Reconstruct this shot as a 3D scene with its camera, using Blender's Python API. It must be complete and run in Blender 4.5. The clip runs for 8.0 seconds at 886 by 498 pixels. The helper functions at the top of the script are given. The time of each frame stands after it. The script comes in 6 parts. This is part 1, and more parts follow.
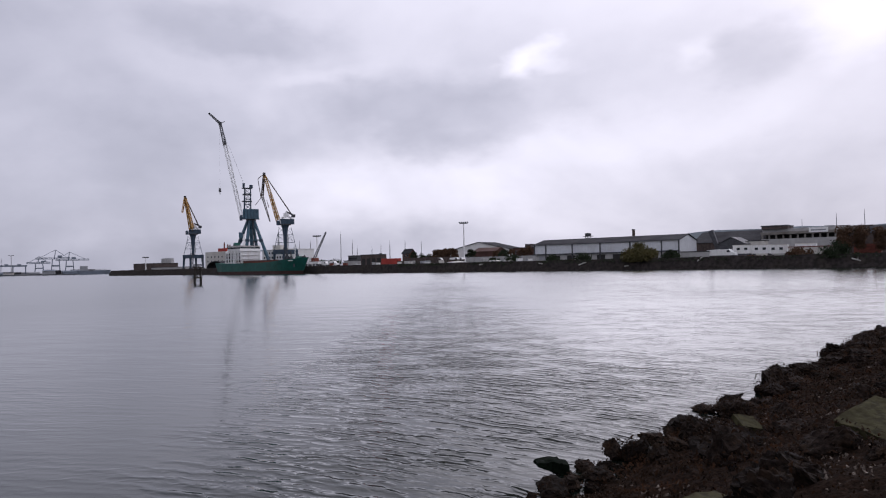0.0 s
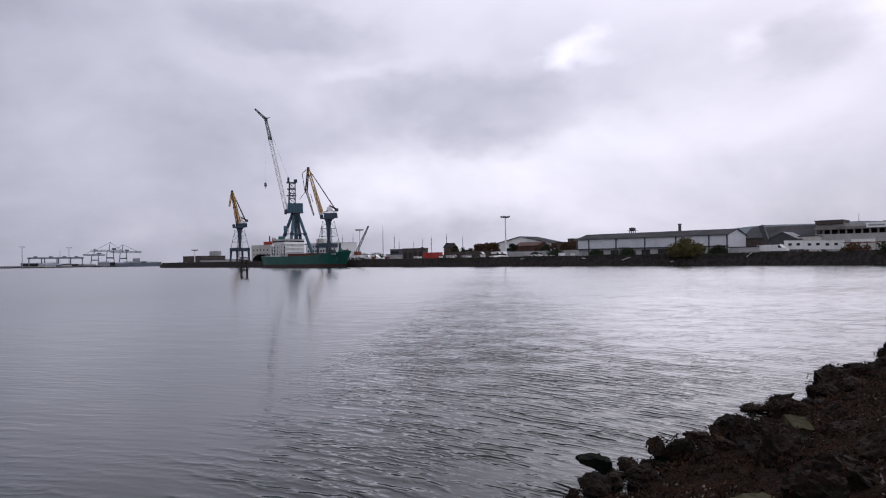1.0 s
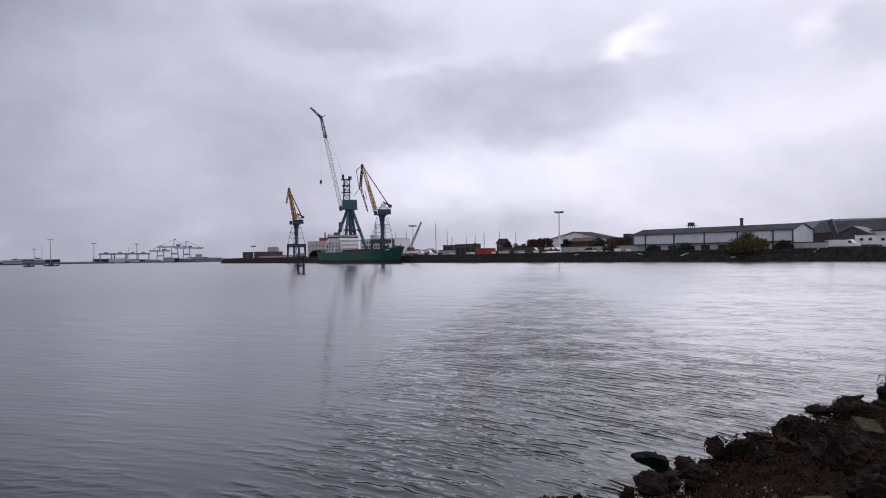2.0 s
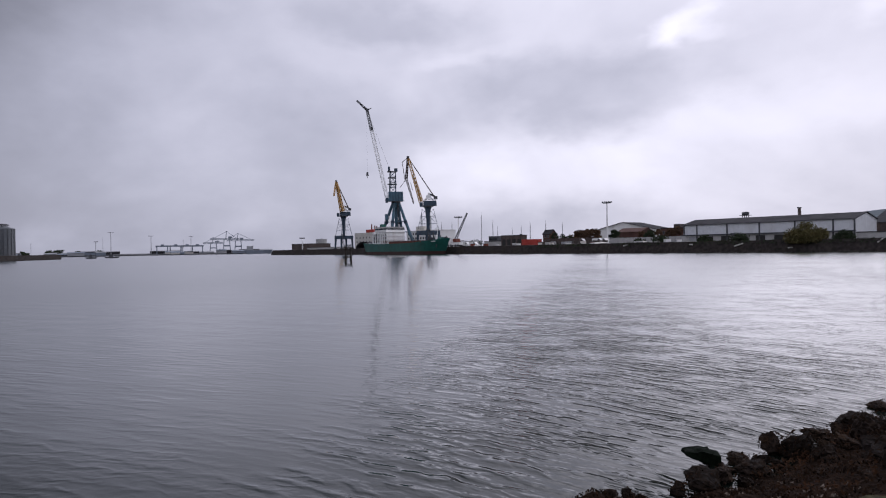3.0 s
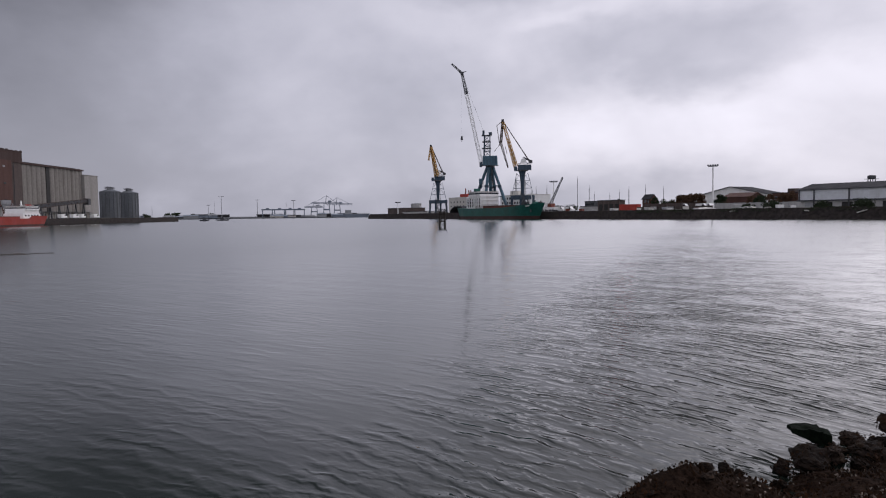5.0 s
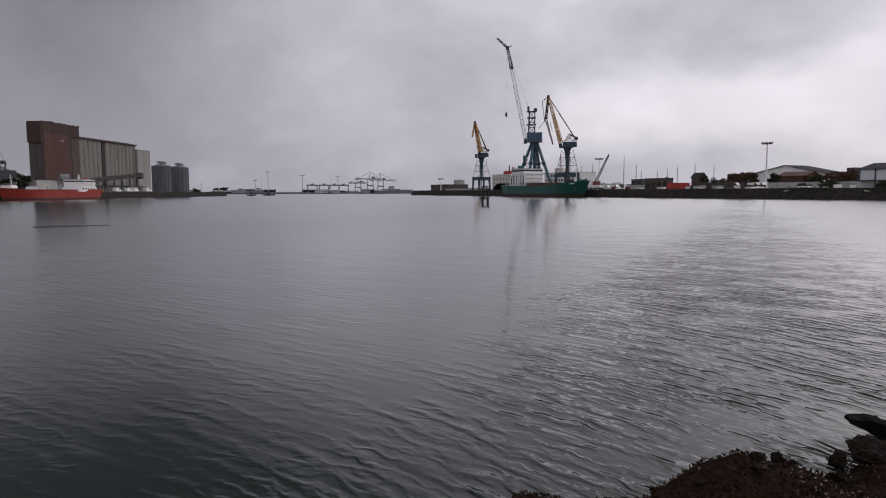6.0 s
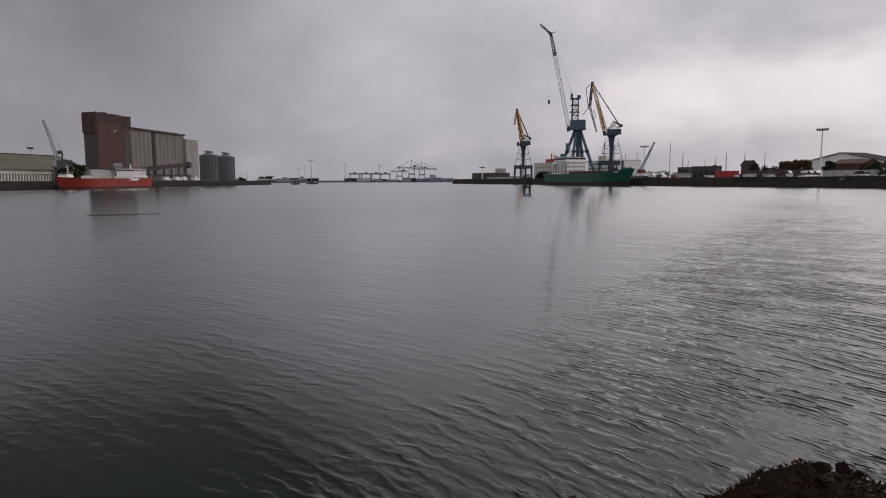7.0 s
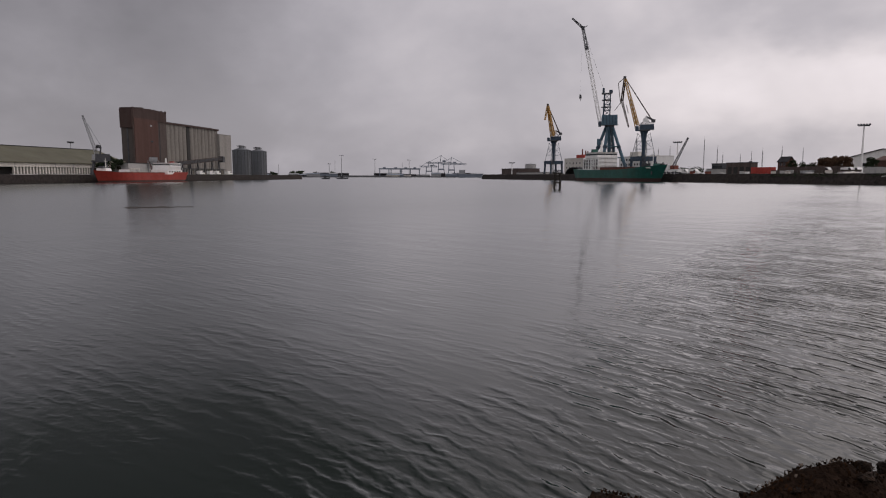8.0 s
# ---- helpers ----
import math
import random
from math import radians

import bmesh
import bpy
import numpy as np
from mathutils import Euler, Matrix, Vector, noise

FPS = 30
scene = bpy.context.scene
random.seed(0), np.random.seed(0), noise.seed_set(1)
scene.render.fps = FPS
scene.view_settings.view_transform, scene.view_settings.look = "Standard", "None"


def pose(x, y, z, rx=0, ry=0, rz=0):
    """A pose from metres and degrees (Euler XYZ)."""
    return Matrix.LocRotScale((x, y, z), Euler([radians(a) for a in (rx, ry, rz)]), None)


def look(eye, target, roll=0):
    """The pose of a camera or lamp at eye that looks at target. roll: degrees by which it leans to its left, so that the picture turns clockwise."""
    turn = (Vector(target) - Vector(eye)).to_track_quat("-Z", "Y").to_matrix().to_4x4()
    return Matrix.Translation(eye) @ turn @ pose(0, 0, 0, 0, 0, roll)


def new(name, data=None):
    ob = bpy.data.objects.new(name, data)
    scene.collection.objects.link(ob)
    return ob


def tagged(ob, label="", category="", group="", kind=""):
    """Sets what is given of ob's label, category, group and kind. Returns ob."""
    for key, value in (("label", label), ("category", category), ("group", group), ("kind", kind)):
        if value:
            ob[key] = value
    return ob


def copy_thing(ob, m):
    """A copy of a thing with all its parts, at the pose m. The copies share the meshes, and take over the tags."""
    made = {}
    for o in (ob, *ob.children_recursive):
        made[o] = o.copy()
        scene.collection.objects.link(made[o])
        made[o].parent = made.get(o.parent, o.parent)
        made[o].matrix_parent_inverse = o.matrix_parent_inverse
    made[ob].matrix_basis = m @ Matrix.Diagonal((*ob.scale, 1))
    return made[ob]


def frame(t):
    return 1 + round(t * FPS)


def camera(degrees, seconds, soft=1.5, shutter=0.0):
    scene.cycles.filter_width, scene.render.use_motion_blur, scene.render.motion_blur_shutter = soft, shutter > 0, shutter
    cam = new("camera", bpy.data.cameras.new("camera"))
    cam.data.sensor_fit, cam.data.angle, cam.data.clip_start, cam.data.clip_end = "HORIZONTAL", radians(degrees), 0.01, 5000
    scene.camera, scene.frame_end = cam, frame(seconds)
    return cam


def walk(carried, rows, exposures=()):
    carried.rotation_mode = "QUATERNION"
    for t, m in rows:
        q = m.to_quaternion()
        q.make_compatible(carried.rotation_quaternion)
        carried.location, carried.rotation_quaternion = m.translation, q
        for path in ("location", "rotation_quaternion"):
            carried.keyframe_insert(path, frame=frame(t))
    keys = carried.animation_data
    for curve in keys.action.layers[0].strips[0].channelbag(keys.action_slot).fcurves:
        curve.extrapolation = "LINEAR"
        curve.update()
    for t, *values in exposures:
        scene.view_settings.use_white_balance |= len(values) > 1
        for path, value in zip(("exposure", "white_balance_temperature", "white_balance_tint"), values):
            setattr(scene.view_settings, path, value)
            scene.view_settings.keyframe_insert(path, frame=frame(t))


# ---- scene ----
# ---------------- camera: stands on the river bank and pans to the left ----------------
H = 2.8  # eye above the water
cam = camera(69.4, 8.0, soft=1.1)
PATH = [(0, 0.060, -0.038, 2.802, 0.00, 1.40, 1.20),
        (0.5, 0.050, -0.065, 2.807, 1.77, 1.15, 0.96),
        (1, 0.050, -0.050, 2.804, 3.70, 0.94, 0.87),
        (1.5, 0.048, -0.089, 2.807, 6.10, 0.78, 0.82),
        (3, 0.044, -0.141, 2.810, 12.51, -0.08, 1.03),
        (3.5, 0.047, -0.139, 2.802, 14.49, -0.80, 1.00),
        (4, 0.055, -0.124, 2.792, 16.74, -1.50, 1.03),
        (4.5, 0.069, -0.072, 2.772, 18.90, -2.20, 0.97),
        (6, 0.005, 0.052, 2.773, 24.72, -5.15, 0.18),
        (6.5, -0.071, 0.142, 2.820, 26.66, -5.87, 0.22),
        (7, -0.105, 0.174, 2.828, 28.39, -6.16, 0.23),
        (7.5, -0.123, 0.180, 2.807, 29.74, -6.38, 0.07),
        (8, -0.129, 0.172, 2.775, 31.00, -6.57, -0.03)]
EXPOSURES = [(0.0, 0.0, 5980, 20), (3.0, 0.0, 5930, 20), (4.5, -0.02, 6050, 19), (6.0, -0.16, 6350, 18), (8.0, -0.24, 6700, 18)]
walk(cam, [(t, pose(x, y, z, 90 + p, r, w)) for t, x, y, z, w, p, r in PATH], EXPOSURES)

# ---------------- world: a closed layer of cloud, brighter gaps over the far bank ----------------
SUN_AZ, SUN_EL = -42.0, 38.0  # bearing (left positive) and height of the veiled sun


def way(az, el):
    a, e = radians(az), radians(el)
    return Vector((-math.sin(a) * math.cos(e), math.cos(a) * math.cos(e), math.sin(e)))


class Nodes:
    """A node tree with short calls."""

    def __init__(self, tree):
        self.t = tree
        tree.nodes.clear()

    def add(self, kind, **inputs):
        n = self.t.nodes.new(kind)
        for key, v in inputs.items():
            k = int(key[1:]) if key[0] == "i" and key[1:].isdigit() else key.replace("_", " ")
            if isinstance(v, bpy.types.NodeSocket):
                self.t.links.new(v, n.inputs[k])
            else:
                n.inputs[k].default_value = v
        return n

    def math(self, op, a, b=0.0, c=0.0, clamp=False):
        n = self.t.nodes.new("ShaderNodeMath")
        n.operation, n.use_clamp = op, clamp
        for k, v in enumerate((a, b, c)):
            if isinstance(v, bpy.types.NodeSocket):
                self.t.links.new(v, n.inputs[k])
            else:
                n.inputs[k].default_value = v
        return n.outputs[0]

    def vmath(self, op, a, b=(0, 0, 0)):
        n = self.t.nodes.new("ShaderNodeVectorMath")
        n.operation = op
        for k, v in enumerate((a, b)):
            if isinstance(v, bpy.types.NodeSocket):
                self.t.links.new(v, n.inputs[k])
            else:
                n.inputs[k].default_value = v
        return n.outputs["Value"] if op in ("DOT_PRODUCT", "LENGTH", "DISTANCE") else n.outputs[0]

    def noise(self, vec, scale, detail=4.0, rough=0.55, dist=0.0):
        n = self.add("ShaderNodeTexNoise", Vector=vec, Scale=scale, Detail=detail, Roughness=rough, Distortion=dist)
        return n.outputs[0]

    def ramp(self, fac, lo, hi, a=0.0, b=1.0):
        n = self.t.nodes.new("ShaderNodeMapRange")
        n.interpolation_type = "SMOOTHSTEP"
        self.t.links.new(fac, n.inputs[0])
        for k, v in enumerate((lo, hi, a, b)):
            n.inputs[k + 1].default_value = v
        return n.outputs[0]

    def mix(self, fac, a, b):
        n = self.t.nodes.new("ShaderNodeMix")
        n.data_type = "RGBA"
        for k, v in ((0, fac), (6, a), (7, b)):
            if isinstance(v, bpy.types.NodeSocket):
                self.t.links.new(v, n.inputs[k])
            else:
                n.inputs[k].default_value = v if k == 0 else (*v[:3], 1.0)
        return n.outputs[2]


world = bpy.data.worlds.new("overcast_sky")
scene.world = world
world.use_nodes = True
w = Nodes(world.node_tree)
sky = w.t.nodes.new("ShaderNodeTexSky")
sky.sky_type, sky.sun_disc = "NISHITA", False
sky.sun_elevation, sky.sun_rotation = radians(SUN_EL), radians(-SUN_AZ)
sky.air_density, sky.dust_density = 1.0, 4.0
d = w.add("ShaderNodeTexCoord").outputs["Generated"]
sep = w.add("ShaderNodeSeparateXYZ", Vector=d)
up = w.math("MAXIMUM", sep.outputs[2], 0.0)
# the cloud layer is a flat ceiling: it is drawn together towards the horizon
flat = w.vmath("MULTIPLY", d, (1, 1, 0))
depth = w.math("DIVIDE", 1.0, w.math("ADD", up, 0.62))
n = w.t.nodes.new("ShaderNodeVectorMath")
n.operation = "SCALE"
w.t.links.new(flat, n.inputs[0])
w.t.links.new(depth, n.inputs[3])
ceil_pos = n.outputs[0]
big = w.noise(w.vmath("ADD", ceil_pos, (3.1, 1.7, 0.0)), 0.55, 3.0, 0.5, 0.4)
mid = w.noise(w.vmath("ADD", ceil_pos, (0.4, 5.2, 1.0)), 2.3, 4.0, 0.5, 0.4)
small = w.noise(ceil_pos, 6.0, 5.0, 0.6)
# bearing and height in degrees, frayed by noise so that no cloud has an even edge
fray_a = w.noise(w.vmath("MULTIPLY", d, (1, 1, 2.0)), 5.0, 4.5, 0.55)
fray_b = w.noise(w.vmath("ADD", w.vmath("MULTIPLY", d, (1, 1, 2.0)), (4, 2, 7)), 6.0, 4.5, 0.55)
bearing = w.math("MULTIPLY", w.math("ARCTAN2", w.math("MULTIPLY", sep.outputs[0], -1.0), sep.outputs[1]), 180 / math.pi)
height = w.math("MULTIPLY", w.math("ARCSINE", sep.outputs[2]), 180 / math.pi)
bearing_f = w.math("ADD", bearing, w.math("MULTIPLY", w.math("SUBTRACT", fray_a, 0.5), 14.0))
height_f = w.math("ADD", height, w.math("MULTIPLY", w.math("SUBTRACT", fray_b, 0.5), 6.0))


def bank_of_cloud(az, el, ra, re, amount, edge=0.35):
    """A lighter or darker bank in the layer round a bearing and height, with the half-widths ra and re in degrees."""
    x = w.math("DIVIDE", w.math("SUBTRACT", bearing_f, az), ra)
    y = w.math("DIVIDE", w.math("SUBTRACT", height_f, el), re)
    r = w.math("SQRT", w.math("ADD", w.math("MULTIPLY", x, x), w.math("MULTIPLY", y, y)))
    return w.ramp(r, edge, 1.0, amount, 0.0)


cloud = w.math("ADD", w.math("MULTIPLY", big, 0.25), w.math("MULTIPLY", mid, 0.6))
cloud = w.math("ADD", cloud, w.math("MULTIPLY", small, 0.15))
cloud = w.ramp(cloud, 0.34, 0.66)
cloud = w.math("ADD", w.math("MULTIPLY", cloud, 0.23), 0.475)
# rows at height 34, 42 and bearing 180: unseen banks added to shape light
BANKS = [(-12, 20, 75, 40, 0.22, 0.0), (-42, 27, 36, 15, 0.25, 0.0), (-36, 42, 46, 20, 0.8, 0.0), (-3, 8, 22, 10, 0.12, 0.1),
         (-6.2, 17.4, 2.8, 1.7, 0.30, 0.0), (-8.2, 18.5, 3.4, 1.7, 0.22, 0.0), (-11, 17.6, 3.0, 1.2, 0.10, 0.0), (-20.2, 17.0, 3.2, 2.2, 0.12, 0.0), (-33.5, 17.5, 8, 4.5, 0.20, 0.1), (11, 15.9, 6, 1.5, 0.07, 0.1),
         (-0.5, 13.4, 14, 4.0, -0.19, 0.3), (-1.6, 10.4, 7, 2.3, -0.11, 0.2), (17, 19.4, 10, 2.8, -0.13, 0.2), (-27, 16.2, 8, 3.4, -0.13, 0.2), (23, 12.6, 13, 3.0, -0.06, 0.2), (15, 5.0, 13, 5.0, 0.10, 0.1),
         (3.5, 6.6, 15, 4.0, 0.15, 0.1), (-20, 10.5, 15, 4.0, 0.10, 0.1), (0, 0.5, 70, 3.0, -0.06, 0.4), (70, 24, 40, 34, -0.30, 0.1), (58, 34, 46, 22, -0.42, 0.1), (180, 35, 120, 60, 0.22, 0.2)]
for row in BANKS:
    cloud = w.math("ADD", cloud, bank_of_cloud(*row))
# an overcast sky brightens towards the zenith; set darker down river for dark water
zenith = w.math("MULTIPLY", w.ramp(height, 15.0, 55.0), w.ramp(bearing, 0.0, 50.0, 0.50, -0.12))
cloud = w.math("ADD", cloud, w.math("MULTIPLY", zenith, w.ramp(mid, 0.3, 0.7, 0.75, 1.25)))
cloud = w.math("MAXIMUM", cloud, 0.12)
tint = w.mix(w.ramp(cloud, 0.5, 0.95), (0.88, 0.89, 0.95), (1.0, 0.985, 1.0))
n = w.t.nodes.new("ShaderNodeVectorMath")
n.operation = "SCALE"
w.t.links.new(tint, n.inputs[0])
w.t.links.new(cloud, n.inputs[3])
veil = w.add("ShaderNodeBackground", Color=n.outputs[0], Strength=0.95)
clear = w.add("ShaderNodeBackground", Color=sky.outputs[0], Strength=0.1)
both = w.add("ShaderNodeMixShader", i0=0.94, i1=clear.outputs[0], i2=veil.outputs[0])
w.add("ShaderNodeOutputWorld", Surface=both.outputs[0])

sun_data = bpy.data.lights.new("sun", "SUN")
sun_data.energy, sun_data.angle, sun_data.color = 0.58, radians(80), (1.0, 0.96, 0.9)
sun = new("sun", sun_data)
sun.matrix_world = look(way(SUN_AZ, SUN_EL) * 100, (0, 0, 0))

# ---------------- materials ----------------
MATS = {}


def mat(name, col, rough=0.7, metal=0.0, vary=0.25, grain=3.0, stain=0.15, bump=0.0, dirt=None, streak=False, random_part=0.0, spec=0.5):
    """Paint, stone, metal: base colour varied at two scales (fine grain, broad stains in the dirt colour), with relief."""
    m = bpy.data.materials.new(name)
    m.use_nodes = True
    k = Nodes(m.node_tree)
    pos = k.add("ShaderNodeNewGeometry").outputs["Position"]
    if streak:
        pos_s = k.vmath("MULTIPLY", pos, (1.0, 1.0, 0.12))
    else:
        pos_s = pos
    fine = k.noise(pos, grain * 4, 4.0, 0.6)
    broad = k.noise(pos_s, grain, 5.0, 0.6)
    dark = tuple(c * (1 - vary) for c in col)
    lite = tuple(min(1.0, c * (1 + vary)) for c in col)
    c = k.mix(k.ramp(fine, 0.3, 0.7), dark, lite)
    c = k.mix(k.math("MULTIPLY", k.ramp(broad, 0.48, 0.72), stain), c, dirt or tuple(x * 0.35 for x in col))
    if random_part:
        r = k.add("ShaderNodeObjectInfo").outputs["Random"]
        hsv = k.add("ShaderNodeHueSaturation", Color=c, Value=k.ramp(r, 0.0, 1.0, 1 - random_part, 1 + random_part))
        c = hsv.outputs[0]
    b = k.add("ShaderNodeBsdfPrincipled", Base_Color=c, Metallic=metal, Roughness=k.ramp(broad, 0.3, 0.7, max(0.05, rough - 0.12), min(1.0, rough + 0.12)))
    b.inputs["Specular IOR Level"].default_value = spec
    if bump:
        bn = k.add("ShaderNodeBump", Strength=0.8, Distance=bump, Height=fine)
        k.t.links.new(bn.outputs[0], b.inputs["Normal"])
    k.add("ShaderNodeOutputMaterial", Surface=b.outputs[0])
    MATS[name] = m
    return m


def glass(name, col=(0.03, 0.035, 0.04), rough=0.08):
    return mat(name, col, rough, 0.0, 0.2, 0.5, 0.1)


M_DARKQUAY = mat("tarred_quay", (0.028, 0.023, 0.021), 0.85, vary=0.5, grain=0.25, stain=0.5, dirt=(0.050, 0.044, 0.034), bump=0.1, spec=0.2)
M_GROUND = mat("rough_yard", (0.13, 0.125, 0.11), 0.9, vary=0.35, grain=0.06, stain=0.6, dirt=(0.07, 0.075, 0.04))
M_BLUE = mat("crane_blue_paint", (0.062, 0.135, 0.185), 0.55, vary=0.25, grain=0.4, stain=0.4, dirt=(0.09, 0.07, 0.06), streak=True)
M_DKBLUE = mat("dark_blue_steel", (0.03, 0.055, 0.085), 0.6, vary=0.3, grain=0.5, stain=0.35)
M_YELLOW = mat("crane_yellow_paint", (0.50, 0.29, 0.09), 0.6, vary=0.25, grain=0.5, stain=0.55, dirt=(0.2, 0.12, 0.05), streak=True)
M_GREYSTEEL = mat("grey_steel", (0.30, 0.31, 0.32), 0.5, vary=0.2, grain=0.6, stain=0.3)
M_DKSTEEL = mat("dark_steel", (0.055, 0.058, 0.065), 0.6, vary=0.3, grain=0.6, stain=0.3)
M_GREEN = mat("green_hull_paint", (0.008, 0.090, 0.070), 0.45, vary=0.2, grain=0.15, stain=0.35, dirt=(0.05, 0.07, 0.05), streak=True)
M_BOOT = mat("red_oxide_boot_top", (0.055, 0.022, 0.018), 0.7, vary=0.3, grain=0.3, stain=0.5, dirt=(0.04, 0.04, 0.03))
M_RUST = mat("rusty_hatch_red", (0.16, 0.045, 0.03), 0.8, vary=0.35, grain=0.6, stain=0.4)
M_WHITE = mat("white_paint", (0.80, 0.80, 0.78), 0.5, vary=0.06, grain=0.5, stain=0.22, dirt=(0.45, 0.4, 0.33), streak=True)
M_CREAM = mat("cream_paint", (0.60, 0.58, 0.53), 0.55, vary=0.08, grain=0.5, stain=0.25, dirt=(0.35, 0.3, 0.25), streak=True)
M_REDHULL = mat("orange_red_hull_paint", (0.28, 0.026, 0.014), 0.6, vary=0.15, grain=0.2, stain=0.3, dirt=(0.2, 0.03, 0.02), streak=True)
M_GLASS = glass("dark_glass")
M_BRICK = mat("red_brown_brick", (0.086, 0.041, 0.032), 0.9, vary=0.14, grain=0.4, stain=0.4, dirt=(0.06, 0.035, 0.03), streak=True)
M_BRICKGREY = mat("weathered_brick", (0.085, 0.064, 0.057), 0.9, vary=0.25, grain=0.4, stain=0.4, streak=True)
M_CONC = mat("silo_concrete", (0.205, 0.19, 0.17), 0.9, vary=0.14, grain=0.25, stain=0.65, dirt=(0.095, 0.083, 0.07), streak=True)
M_STAIR = mat("weathered_pale_concrete", (0.29, 0.275, 0.255), 0.9, vary=0.1, grain=0.2, stain=0.4, dirt=(0.18, 0.17, 0.155), streak=True)
M_BRICKTOP = mat("soot_dark_brick", (0.056, 0.033, 0.028), 0.9, vary=0.12, grain=0.4, stain=0.4, dirt=(0.035, 0.025, 0.022), streak=True)
M_SIDE = mat("grey_rendered_brick", (0.078, 0.066, 0.058), 0.9, vary=0.1, grain=0.3, stain=0.5, dirt=(0.045, 0.038, 0.034), streak=True)
M_PALECONC = mat("pale_concrete", (0.40, 0.395, 0.385), 0.9, vary=0.1, grain=0.2, stain=0.3, dirt=(0.28, 0.27, 0.25), streak=True)
M_BIN = mat("galvanised_bin", (0.115, 0.125, 0.135), 0.55, 0.25, vary=0.2, grain=0.3, stain=0.4, dirt=(0.06, 0.065, 0.07), streak=True)
M_OLIVE = mat("olive_shed_roof", (0.095, 0.092, 0.062), 0.85, vary=0.15, grain=0.12, stain=0.35, dirt=(0.07, 0.07, 0.05))
M_CLAD = mat("pale_blue_grey_cladding", (0.62, 0.64, 0.66), 0.6, vary=0.06, grain=0.2, stain=0.25, dirt=(0.38, 0.38, 0.36), streak=True)
M_ROOF = mat("slate_grey_roof", (0.042, 0.042, 0.046), 0.9, vary=0.25, grain=0.15, stain=0.5, dirt=(0.026, 0.025, 0.026), spec=0.1)
# near-black: the shade inside bays and doorways is put into the colour
M_SHADED = mat("dark_shaded_interior", (0.03, 0.029, 0.028), 0.9)
M_RED = mat("red_container_paint", (0.40, 0.045, 0.03), 0.6, vary=0.15, grain=0.4, stain=0.3)
M_WOOD = mat("wet_black_timber", (0.035, 0.028, 0.022), 0.8, vary=0.4, grain=1.0, stain=0.4, bump=0.05)
# haze over the far docks is put into this blue-grey
M_FARSTEEL = mat("weathered_haze_blue_steel", (0.17, 0.20, 0.24), 0.7, vary=0.15, grain=0.1, stain=0.3)
M_FARLAND = mat("low_far_shore", (0.10, 0.105, 0.11), 0.95, vary=0.3, grain=0.03, stain=0.4)
# grass with the pale blue-grey of distance haze in its base colour
M_HILL = mat("hazed_hill_grass", (0.17, 0.195, 0.21), 1.0, vary=0.2, grain=0.004, stain=0.4, spec=0.0)
M_LEAF = mat("autumn_green_leaves", (0.095, 0.085, 0.032), 0.8, vary=0.5, grain=0.5, stain=0.4, dirt=(0.10, 0.06, 0.025), spec=0.2)
M_BROWNLEAF = mat("brown_autumn_leaves", (0.095, 0.055, 0.032), 0.8, vary=0.5, grain=0.5, stain=0.4, dirt=(0.05, 0.03, 0.02), spec=0.2)
M_DARKLEAF = mat("dark_green_leaves", (0.028, 0.040, 0.020), 0.85, vary=0.5, grain=0.5, stain=0.4, spec=0.2)
M_BARK = mat("bark", (0.06, 0.045, 0.035), 0.9)


